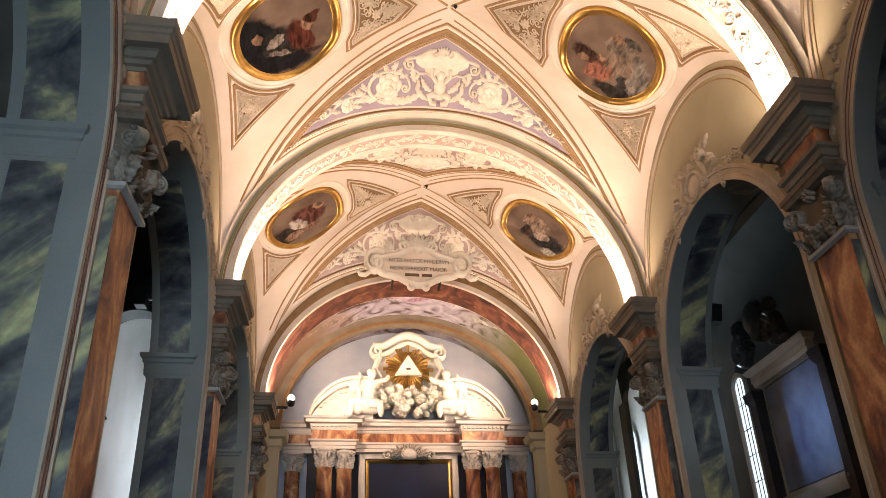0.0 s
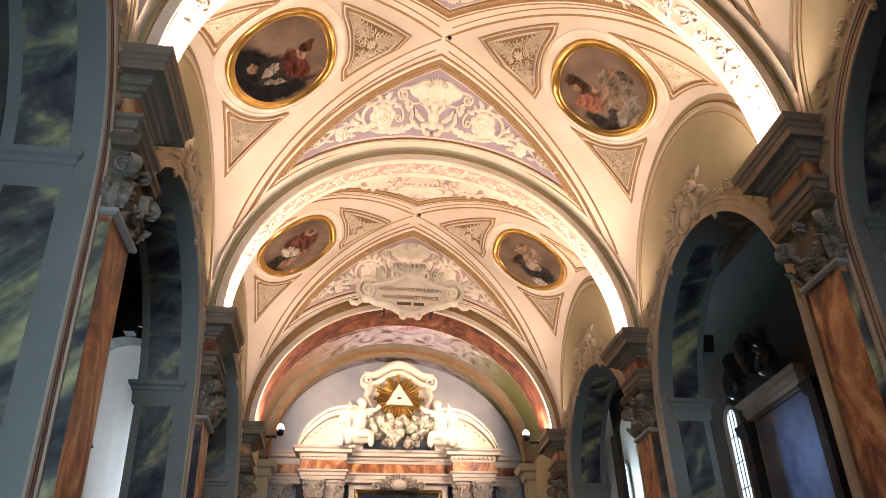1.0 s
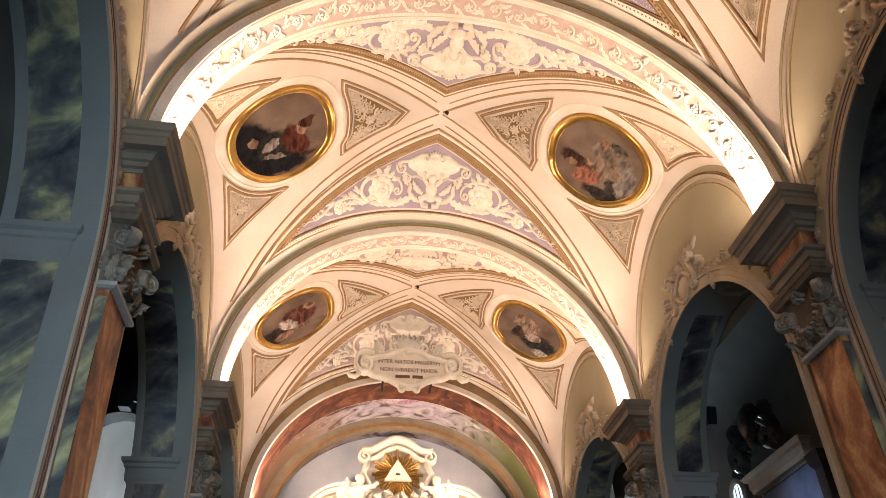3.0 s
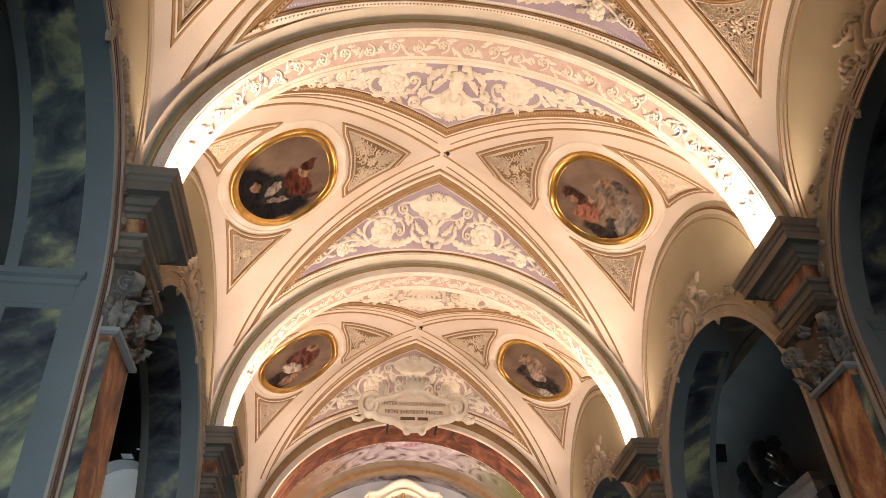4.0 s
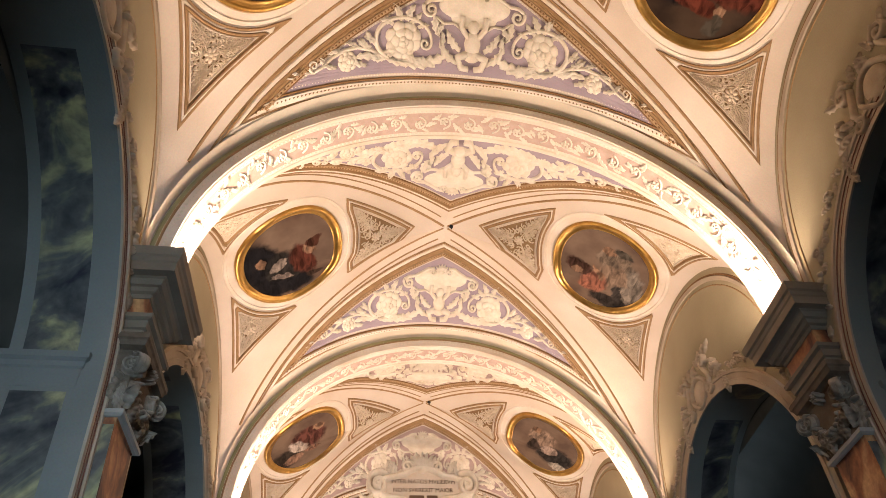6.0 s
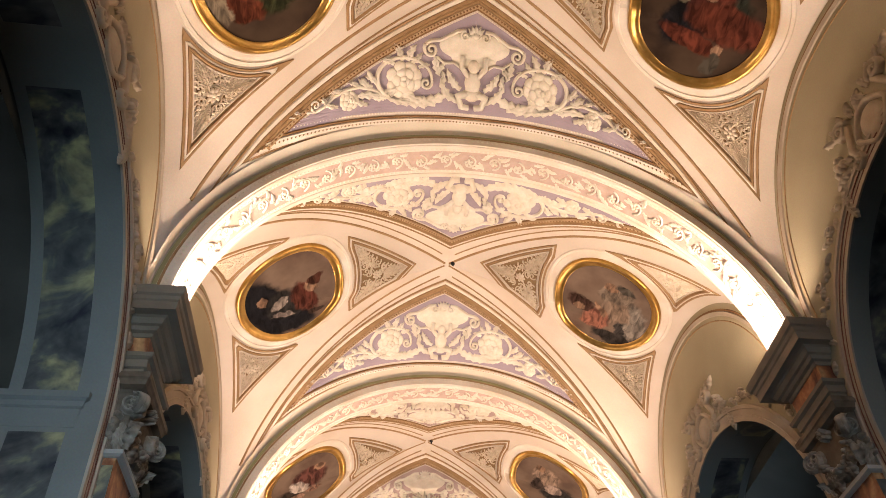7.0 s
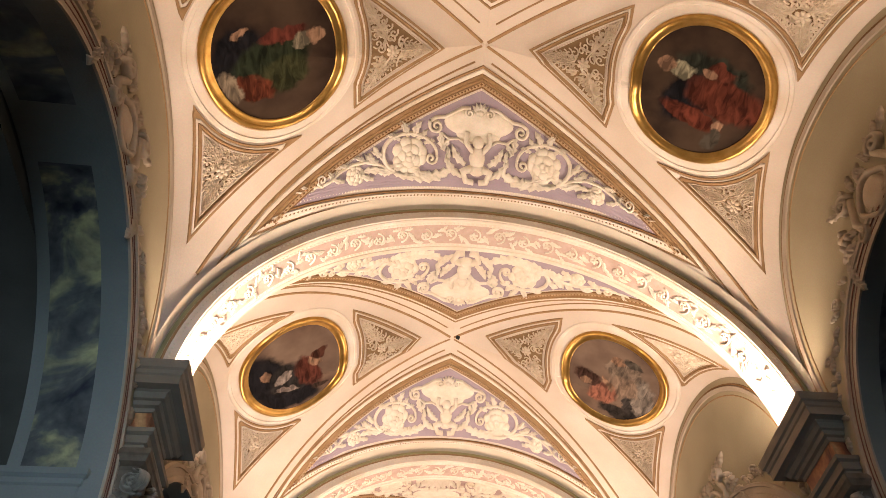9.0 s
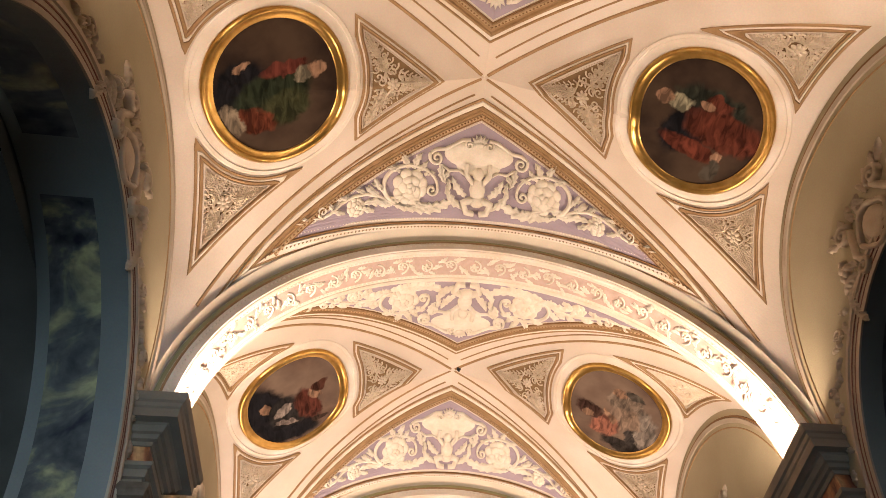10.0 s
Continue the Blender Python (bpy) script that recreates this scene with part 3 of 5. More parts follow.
for n in range(4):
    for s, side in ((-1, "west"), (1, "east")):
        core, upper, lower = arcade_wall(s, n)
        w = thing("wall_" + side, *core, GREY, kind="structure", label="grey painted arcade wall pierced by a round arch")
        part("wall_face", upper, OLIVE, w, "olive cream plaster")
        part("wall_dado", lower, GREEN, w, "painted grey green marbling")
        mid = arc_mid(n)
        # painted marble panels in the reveal, with the moulded band between
        xa, xb = s * (WALL + 0.30), s * (WALL + 0.86)
        for e in (-1, 1):
            y = mid + e * (ARC_R - 0.004)
            part("reveal_panel", ([(xa, y, 0.4), (xb, y, 0.4), (xb, y, 6.5), (xa, y, 6.5)], [(0, 1, 2, 3)]), GREEN, w, "grey green painted marble panel")
        r = ARC_R - 0.004
        for a0, a1 in ((0.10, math.pi / 2 - 0.12), (math.pi / 2 + 0.12, math.pi - 0.10)):
            part("soffit_panel", grid(lambda t, x: (x, mid + r * math.cos(t), ARC_Z + r * math.sin(t)), span(a0 + 0.04, a1, 20), [xa, xb]), GREEN, w, "grey green painted marble panel")
        lo, hi = sorted((s * (WALL + 0.24), s * (WALL + THICK + 0.05)))
        for e in (-1, 1):
            ye = mid + e * ARC_R
            a, b = sorted((ye, ye + e * 0.3))
            part("reveal_moulding", moulded(lo, a, hi, b, 6.56, [(0, 0.005), (0.05, 0.01), (0.17, 0.02), (0.02, 0.045), (0.06, 0.05), (0.03, 0.09), (0.07, 0.1)]), GREY, w)
        # archivolt
        fm = lambda a, b, h: (s * (WALL - h), a, b)
        line = [(mid - ARC_R, 0.3), (mid - ARC_R, 3.0)] + [(mid - ARC_R * math.cos(math.pi * i / 48), ARC_Z + ARC_R * math.sin(math.pi * i / 48)) for i in range(49)] + [(mid + ARC_R, 3.0), (mid + ARC_R, 0.3)]
        part("archivolt", strip(fm, line, [(0.0, 0.0), (0.0, 0.03), (0.09, 0.035), (0.1, 0.02), (0.2, 0.025), (0.21, 0.05), (0.26, 0.05), (0.28, 0.0)]), ARCHIVOLT, w)
        for d in (0.06, 0.135) if n == 1 else ():
            part("red_line", strip(fm, line, [(d, 0.03), (d + 0.005, 0.038), (d + 0.018, 0.038), (d + 0.023, 0.03)]), CLOTH_ROSE, w, "thin red painted line")
        # moulding of the lunette, where the web meets the wall
        ym, back, front, h0, h1 = bay_of(n)
        lun = []
        for i in range(49):
            w_ = -math.cos(math.pi * i / 48)
            lun.append((ym + w_ * (front if w_ > 0 else back) * 0.97, SPRING + (LUNETTE - SPRING - 0.1) * math.sqrt(max(1 - w_ * w_, 0))))
        part("lunette_moulding", strip(fm, lun, [(-0.14, 0.0), (-0.13, 0.025), (-0.06, 0.035), (-0.05, 0.0)]), ARCHIVOLT, w, "tan painted moulding")
        part("lunette_line", strip(fm, lun, [(-0.05, 0.0), (-0.045, 0.02), (-0.015, 0.02), (-0.01, 0.0)]), OCHRE, w, "brown painted line")
        part("lunette_line", strip(fm, lun, [(-0.235, 0.0), (-0.23, 0.012), (-0.215, 0.012), (-0.21, 0.0)]), OCHRE_LIGHT, w, "thin brown painted line")

for n, y in enumerate(ARCHES[:4]):
    h = CROWN[n] - SPRING
    arch = thing("transverse_arch", *ring(y - HALF, y + HALF, RING, h, RING + 0.2, h + 0.2), PALE, False, kind="structure", label="pale plaster transverse arch with a stucco frieze, lit from the cornices")
    part("arch_face", ring(y - HALF + 0.04, y + HALF - 0.04, RING + 0.19, h + 0.19, WALL + 0.35, h + RIM + 0.2), ARCHFACE, arch, "cream painted arch face")
    for e in (-1, 1):
        part("arch_cavetto", splay(y + e * (HALF - 0.03), y + e * (HALF + 0.16), RING + 0.29, h + 0.29, WALL + 0.02, h + RIM + 0.015), ARCHFACE, arch, "cream splayed moulding")
    part("olive_band", ring(y - HALF + 0.02, y + HALF - 0.02, RING + 0.2, h + 0.2, RING + 0.27, h + 0.28), OLIVE_BAND, arch, "olive painted band")
    if n == 0:
        continue
    size = (RING + h) / 2

    def sm(a, b, k, y=y, h=h):
        """Along the soffit: a in metres from the crown, b across, k down from it."""
        t = a / size
        return ((RING - k) * math.sin(t), y + b, SPRING + (h - k) * math.cos(t))
    full = size * math.pi / 2
    part("frieze_ground", grid(lambda a, b: sm(a, b, 0.004), span(-full, full, 72), [-0.2, 0.2]), PINK, arch, "pale pink frieze ground")
    for e in (-1, 1):
        run = [(a, e * 0.23) for a in span(-full, full, 72)]
        tagged(part("beading", beads(sm, run, 0.075, 0.028, 0.022), STUCCO, arch), kind="stuff")
        part("soffit_fillet", ribbon(sm, [(a, e * 0.3) for a in span(-full, full, 72)], 0.035, 0.025), PALE, arch)
    for e in (-1, 1):
        am = lambda a, b, k, e=e: ((RING + 0.1 + b) * math.sin(a / size), y + e * (HALF + k), SPRING + (h + 0.1 + b) * math.cos(a / size))
        tagged(part("beading", beads(am, [(a, 0.0) for a in span(-full, full, 72)], 0.08, 0.03, 0.025), STUCCO, arch), kind="stuff")
        part("face_fillet", ribbon(am, [(a, 0.075) for a in span(-full, full, 72)], 0.02, 0.02), OCHRE_LIGHT, arch)
    geo = []
    k = 0
    step = 0.42
    a = -full + 0.3
    rnd = random.Random(n)
    while a < full - 0.25:
        up = 1 if k % 2 else -1
        geo.append(ribbon(sm, spiral(a, 0.02 * up, 0.15, -up * math.pi / 2, 1.1, up, 18), 0.018, 0.028))
        geo.append(rosette(sm, a, 0.02 * up, 0.08, 0.034, 5, rnd.random() * 6))
        for i in range(5):
            t = rnd.uniform(-1.2, 1.2)
            geo.append(leaf(sm, a + 0.06 + 0.05 * i, up * (0.13 - 0.065 * i), t, rnd.uniform(0.14, 0.22), 0.042, 0.03, rnd.uniform(-1, 1), 3))
        a += step
        k += 1
    tagged(part("frieze_relief", join(*geo), STUCCO, arch, "cream stucco scrolls"), kind="stuff")


# ---- panels of the vault ----
def web_map(n):
    def m(a, b, h):
        p, k = on_vault(n, a, b, h)
        return p
    return m


def putto(m, x, y, k, e):
    """A plain low-relief figure with raised arms; k its size, e up (+1 or -1 along y)."""
    g = [dome(m, x, y - e * 0.42 * k, 0.13 * k, 0.15 * k, 0.15),
         dome(m, x, y - e * 0.08 * k, 0.18 * k, 0.27 * k, 0.14), dome(m, x, y + e * 0.16 * k, 0.2 * k, 0.15 * k, 0.14)]
    for s in (-1, 1):
        g.append(ribbon(m, [(x + s * 0.1 * k, y - e * 0.2 * k), (x + s * 0.26 * k, y - e * 0.38 * k), (x + s * 0.24 * k, y - e * 0.62 * k)], 0.06 * k, 0.11))
        g.append(ribbon(m, [(x + s * 0.08 * k, y + e * 0.14 * k), (x + s * 0.3 * k, y + e * 0.22 * k), (x + s * 0.22 * k, y + e * 0.42 * k), (x + s * 0.06 * k, y + e * 0.44 * k)], lambda t: (0.1 - 0.04 * t) * k, 0.13))
    return join(*g)


def great_panel(n, e):
    """The triangular panel between the groins and an arch; e = 1 ahead of the crossing, -1 behind it."""
    mid, back, front, h0, h1 = bay_of(n)
    b = front if e > 0 else back
    tip = (0.185 if e > 0 else 0.235)
    m = web_map(n)
    P = lambda u, w: (u * WALL, mid + e * w * b)
    base = [P(u, 0.925 + 0.04 * (1 - (u / 0.787) ** 2)) for u in span(0.787, -0.787, 28)]
    left = [P(-0.787 + 0.787 * t, 0.925 + (tip - 0.925) * t) for t in span(0, 1, 16)][1:]
    right = [P(0.787 * t, tip + (0.925 - tip) * t) for t in span(0, 1, 16)][1:-1]
    out = base + left + right
    th = empty("plaster_relief", label="triangular lilac vault panel with white stucco scrolls and cartouche", category="relief", group="great vault panels")
    foot, flanks = range(28), range(28, len(out))
    part("outer_line", moulding(m, out, [(-0.15, 0.004), (-0.14, 0.024), (-0.115, 0.024), (-0.105, 0.004)], flanks), OCHRE_LIGHT, th)
    part("outer_moulding", moulding(m, out, [(-0.105, 0.004), (-0.09, 0.025), (-0.04, 0.03), (-0.035, 0.012)], flanks), PALE, th)
    part("brown_moulding", moulding(m, out, [(-0.04, 0.004), (-0.03, 0.04), (0.01, 0.055), (0.03, 0.02), (0.045, 0.03), (0.075, 0.03)], flanks), OCHRE_LIGHT, th, "brown painted moulding")
    part("rope_moulding", moulding(m, out, [(0.074, 0.015), (0.085, 0.05), (0.135, 0.055), (0.145, 0.02)], flanks), ROPE, th)
    part("foot_moulding", moulding(m, out, [(-0.12, 0.0), (-0.11, 0.03), (-0.04, 0.04), (-0.03, 0.02), (0.02, 0.02), (0.03, 0.045), (0.10, 0.05), (0.11, 0.015)], foot), PALE, th, "pale plaster moulding")
    part("foot_line", moulding(m, out, [(-0.036, 0.02), (-0.03, 0.03), (-0.012, 0.03), (-0.006, 0.02)], foot), OCHRE_LIGHT, th, "brown painted line")
    part("foot_line", moulding(m, out, [(0.11, 0.01), (0.118, 0.035), (0.14, 0.035), (0.148, 0.01)], foot), OCHRE, th, "brown painted line")
    rope = inset(out, 0.11)
    tagged(part("rope", beads(lambda a, c, h: m(a, c, h + 0.05), rope[28:] + rope[:1], 0.06, 0.026, 0.024), OCHRE, th), kind="stuff")
    rope = inset(out, 0.065)
    tagged(part("beading", beads(lambda a, c, h: m(a, c, h + 0.045), rope[:29], 0.06, 0.022, 0.02), TAN, th), kind="stuff")
    part("inner_line", moulding(m, out, [(0.143, 0.01), (0.147, 0.026), (0.165, 0.026), (0.17, 0.006)], flanks), OCHRE, th, "brown painted moulding")
    rope = inset(out, 0.19)
    tagged(part("beading", beads(m, rope + rope[:1], 0.05, 0.02, 0.022), STUCCO, th), kind="stuff")
    inner = inset(out, 0.205)
    part("panel_ground", fill(m, inner, 0.006, 9), LILAC if n < 3 else BLUSH, th, "lilac painted ground" if n < 3 else "blush painted ground")
    # drawing in metres from the panel's middle line; it runs from the base (0) to the tip
    yb = mid + e * b * 0.965 - e * 0.3
    H = b * (0.965 - tip) - 0.7
    q = H / 1.37
    deep = 0.95 if (n, e) == (1, 1) else 0.75
    D = lambda a, c, h: m(a, yb - e * (c * q + 0.009 * a * a), 0.004 + h * deep)
    if n < 3:
        part("relief_figure", putto(D, 0, 0.36, 0.8, -1), STUCCO, th)
    else:
        part("palmette", join(*[leaf(D, 0.0, 0.06, math.pi / 2 + 0.36 * i, 0.78 - 0.06 * abs(i), 0.1, 0.1, -0.25 * i, 5) for i in range(-3, 4)], dome(D, 0, 0.1, 0.16, 0.12, 0.13)), STUCCO, th)
    part("cartouche", join(dome(D, 0, 0.98, 0.62, 0.24, 0.05, 0, 28), dome(D, 0, 0.80, 0.4, 0.16, 0.045, 0, 20)), STUCCO, th)
    part("shell", join(*[leaf(D, 0.0, 1.16, math.pi / 2 + 0.42 * i, 0.19, 0.045, 0.07, 0, 2) for i in (-2, -1, 0, 1, 2)], dome(D, 0, 1.17, 0.08, 0.06, 0.09)), STUCCO, th)
    for s in (-1, 1):
        S = lambda a, c, h, s=s: D(s * a, c, h)
        g = [("cartouche_edge", ribbon(S, [(0.16, 1.24), (0.30, 1.22), (0.44, 1.13), (0.58, 1.05), (0.74, 1.03), (0.83, 0.97)], 0.032, 0.085)),
             ("cartouche_curl", ribbon(S, spiral(0.73, 0.90, 0.13, 0.6, 1.5, -1, 24), lambda t: 0.032 - 0.012 * t, 0.1)),
             ("cartouche_curl", ribbon(S, spiral(0.17, 1.16, 0.085, 1.6, 1.4, -1, 20), 0.022, 0.09)),
             ("cartouche_edge", ribbon(S, [(0.62, 0.78), (0.5, 0.7), (0.34, 0.72), (0.24, 0.66)], 0.024, 0.07)),
             # the stem that winds round the large flower, and its inward curl
             ("scroll_stem", ribbon(S, [(1.17 + (0.45 + 0.02 * t) * math.cos(-1.0 + 4.2 * t), 0.42 + 0.33 * math.sin(-1.0 + 4.2 * t)) for t in span(0, 1, 30)], lambda t: 0.042 - 0.016 * t, 0.075)),
             ("scroll_curl", ribbon(S, spiral(0.80, 0.37, 0.115, 2.6, 1.4, 1, 22), 0.024, 0.085)),
             ("scroll_flower", blossom(S, 1.17, 0.40, 0.30, 0.12, s + n)),
             ("scroll_stem", ribbon(S, [(1.42, 0.13), (1.56, 0.19), (1.72, 0.27), (1.92, 0.31), (2.14, 0.28), (2.34, 0.19), (2.5, 0.07), (2.62, 0.03)], lambda t: 0.036 - 0.014 * t, 0.065)),
             ("scroll_curl", ribbon(S, spiral(2.62, 0.12, 0.09, -1.57, 1.4, 1, 22), lambda t: 0.022 - 0.008 * t, 0.07)),
             ("scroll_stem", ribbon(S, [(2.6, 0.02), (2.78, 0.05), (2.92, 0.0), (3.04, 0.03)], lambda t: 0.022 - 0.012 * t, 0.05)),
             ("scroll_flower", blossom(S, 2.08, 0.12, 0.155, 0.085, s + n + 5)),
             ("bud", join(dome(S, 1.74, 0.47, 0.045, 0.085, 0.075, -0.5), dome(S, 1.84, 0.40, 0.035, 0.065, 0.065, -0.9)))]
        for a, c, t, l, w, bend, lobes in ((0.42, 0.22, -0.6, 1.0, 0.12, 1.1, 7), (0.62, 0.03, 0.1, 0.7, 0.085, 0.5, 5), (1.62, 0.10, 2.5, 0.62, 0.10, 0.7, 5), (1.50, 0.12, 0.4, 0.5, 0.085, -0.7, 4),
                                           (0.24, 0.10, 0.3, 0.5, 0.085, 1.2, 4), (0.2, 0.30, 0.5, 0.42, 0.08, 0.9, 4), (0.52, 0.34, 1.9, 0.26, 0.06, -0.9, 3), (0.64, 0.80, -1.5, 0.34, 0.085, -0.7, 4), (0.5, 0.72, -1.2, 0.24, 0.06, 0.6, 3),
                                           (1.12, 0.70, 1.9, 0.30, 0.075, 0.4, 3), (1.20, 0.70, 1.25, 0.30, 0.07, -0.5, 3), (1.06, 0.66, 2.6, 0.26, 0.06, -0.5, 3), (1.34, 0.64, 0.6, 0.26, 0.06, -0.7, 3), (0.93, 0.60, 2.6, 0.2, 0.05, 0.6, 3),
                                           (1.62, 0.34, 0.9, 0.26, 0.06, -0.8, 3), (1.70, 0.30, 0.2, 0.28, 0.06, 0.7, 3), (1.92, 0.31, 0.7, 0.2, 0.05, -0.7, 3), (2.18, 0.26, 0.3, 0.24, 0.05, -0.8, 3), (1.78, 0.04, 0.2, 0.28, 0.06, 0.4, 3),
                                           (2.26, 0.05, 0.1, 0.26, 0.05, 0.6, 3), (2.44, 0.12, 1.0, 0.16, 0.04, -0.7, 3), (1.0, 0.06, -0.1, 0.5, 0.07, 0.6, 4), (2.84, 0.03, 0.6, 0.14, 0.03, -0.6, 2)):
            g.append(("acanthus_leaf", leaf(S, a, c, t, l, w, 0.085, bend, lobes)))
        for name, geo in g:
            part(name, geo, STUCCO, th)
    return th


def panel_rings(corners, centre):
    """Outlines at a distance d inside a triangle with one side cut round the painting."""
    ca, cb, ra, rb = centre
    lines = []
    ga, gb = sum(p[0] for p in corners) / 3, sum(p[1] for p in corners) / 3
    for p, q in zip(corners, corners[1:] + corners[:1]):
        k = math.hypot(q[0] - p[0], q[1] - p[1])
        nx, ny = -(q[1] - p[1]) / k, (q[0] - p[0]) / k
        if (ga - p[0]) * nx + (gb - p[1]) * ny < 0:
            nx, ny = -nx, -ny
        lines.append((p[0], p[1], nx, ny))

    def depth(a, c):
        d = (math.hypot((a - ca) / ra, (c - cb) / rb) - 1) * 0.5 * (ra + rb)
        return min([d] + [(a - x) * nx + (c - y) * ny for x, y, nx, ny in lines])
    # the deepest point is the middle of the drawing
    best = max(((ga + 0.03 * i, gb + 0.03 * j) for i in range(-16, 17) for j in range(-16, 17)), key=lambda t: depth(*t))
    turns = sorted([2 * math.pi * i / 84 for i in range(84)] + [math.atan2(c - best[1], a - best[0]) % (2 * math.pi) for a, c in corners])

    def ring_at(d):
        out = []
        for t in turns:
            lo, hi = 0.0, 3.0
            for _ in range(22):
                r = (lo + hi) / 2
                if depth(best[0] + r * math.cos(t), best[1] + r * math.sin(t)) > d:
                    lo = r
                else:
                    hi = r
            out.append((best[0] + lo * math.cos(t), best[1] + lo * math.sin(t)))
        return out
    return ring_at, best


def ring_moulding(m, ring_at, profile):
    v, f = [], []
    for d, h in profile:
        pts = ring_at(d)
        n = len(pts)
        v += [tuple(m(a, b, h)) for a, b in pts]
    for k in range(len(profile) - 1):
        for i in range(n):
            j = (i + 1) % n
            f.append((k * n + i, k * n + j, k * n + n + j, k * n + n + i))
    return v, f


def small_panel(n, corners, centre, r, group="small vault panels"):
    m = web_map(n)
    ring_at, best = panel_rings(corners, centre)
    th = empty("plaster_relief", label="small triangular vault panel with cream stucco foliage on tan", category="relief", group=group)
    part("outer_line", ring_moulding(m, ring_at, [(-0.02, 0.004), (-0.014, 0.03), (0.012, 0.03), (0.016, 0.006)]), OCHRE_LIGHT, th, "light brown painted line")
    part("outer_moulding", ring_moulding(m, ring_at, [(0.014, 0.006), (0.02, 0.03), (0.036, 0.036), (0.044, 0.014)]), PALE, th)
    part("brown_moulding", ring_moulding(m, ring_at, [(0.042, 0.01), (0.048, 0.045), (0.065, 0.05), (0.078, 0.02), (0.09, 0.026), (0.095, 0.01)]), OCHRE_LIGHT, th, "brown painted moulding")
    part("inner_moulding", ring_moulding(m, ring_at, [(0.093, 0.008), (0.098, 0.03), (0.108, 0.03), (0.113, 0.006)]), CREAM, th)
    inner = ring_at(0.127)
    tagged(part("beading", beads(m, inner + inner[:1], 0.045, 0.017, 0.018), FOLIAGE, th), kind="stuff")
    inner = ring_at(0.142)
    part("panel_ground", fill(m, inner, 0.005, 6), TAN, th, "tan painted ground")
    tips = [max(inner, key=lambda t, c=c: -math.hypot(t[0] - c[0], t[1] - c[1])) for c in corners]
    n_ = len(inner)
    ga, gb = best
    rnd = random.Random(int(1000 * abs(ga) + 77 * abs(gb)))
    geo = [rosette(m, ga, gb, 0.10, 0.05, 7)]
    for i in range(6):
        t = 1.05 * i + 0.3
        geo.append(ribbon(m, spiral(ga + 0.19 * math.cos(t), gb + 0.19 * math.sin(t), 0.075, t + 2.2, 1.2, 1 if i % 2 else -1, 14), 0.013, 0.036))
    for pa, pb in tips:
        d = math.atan2(pb - gb, pa - ga)
        geo.append(ribbon(m, [(ga + (pa - ga) * t + 0.02 * math.sin(9 * t) * math.sin(d), gb + (pb - gb) * t - 0.02 * math.sin(9 * t) * math.cos(d)) for t in span(0.1, 0.93, 12)], 0.012, 0.035))
        for t in (0.26, 0.4, 0.53, 0.65, 0.76, 0.87):
            a, c = ga + (pa - ga) * t, gb + (pb - gb) * t
            w = 0.17 * (1.06 - t)
            for s in (-1, 1):
                geo.append(ribbon(m, spiral(a - s * math.sin(d) * w, c + s * math.cos(d) * w, 0.075 * (1.3 - t), d + 1.5 * s, 1.15, s, 12), 0.0125, 0.036))
                geo.append(leaf(m, a, c, d + s * rnd.uniform(0.5, 1.1), 0.2 * (1.3 - t), 0.036, 0.04, -s * 0.8, 3))
                geo.append(leaf(m, a, c, d + s * rnd.uniform(1.4, 2.2), 0.15 * (1.3 - t), 0.03, 0.04, s * 0.7, 2))
            geo.append(leaf(m, a, c, d, 0.13, 0.034, 0.042, rnd.uniform(-0.3, 0.3), 3))
    tagged(part("foliage", join(*geo), FOLIAGE, th), kind="stuff")
    return th


def oval_painting(n, s, shift, long, look_):
    """A painted canvas in a gilt oval frame set in the side web."""
    mid = MIDS[n]
    m = web_map(n)
    ca, cb, ra, rb = s * 3.22, mid + shift, 1.0, long
    el = lambda k: [(ca + (ra - k) * math.cos(2 * math.pi * i / 64), cb + (rb - k) * math.sin(2 * math.pi * i / 64)) for i in range(64)]
    th = empty("oval_painting", label=look_[0], category="painting", group="oval vault paintings")
    part("plaster_surround", moulding(m, el(-0.2), [(0, 0), (0.015, 0.02), (0.06, 0.025), (0.07, 0.008), (0.18, 0.012), (0.2, 0)]), PALE, th, "pale plaster surround")
    part("gilt_frame", moulding(m, el(0), [(0, 0), (0.0, 0.05), (0.03, 0.075), (0.07, 0.06), (0.075, 0.045), (0.11, 0.055), (0.13, 0.035), (0.15, 0.05), (0.165, 0.012)]), GOLD, th, "gilt moulded frame", True)
    paint = painted_canvas("oil_painting", (ca, cb), s, *look_[1:])
    part("canvas", fill(m, el(0.155), 0.02, 12), paint, th, "darkened painted canvas")
    k = 0.25
    around = (ca, cb, ra + k, rb + k)
    X = lambda x, y: (s * x, cb + y)
    small_panel(n, [X(0.72, 0.1), X(2.1, 1.12), X(2.1, -0.95)], around, 0.1)
    small_panel(n, [X(4.33, 0.62), X(2.95, 1.42), X(4.40, 2.2)], around, 0.1)
    small_panel(n, [X(4.33, -0.62), X(4.42, -2.2), X(2.95, -1.42)], around, 0.1)
    return th


BROWN_GROUND, BROWN_DEEP = (0.165, 0.115, 0.078), (0.09, 0.058, 0.04)
DARK_GROUND, DARK_DEEP = (0.052, 0.033, 0.02), (0.02, 0.012, 0.008)
INK = (0.012, 0.011, 0.012)
SKIN = (0.29, 0.17, 0.10)
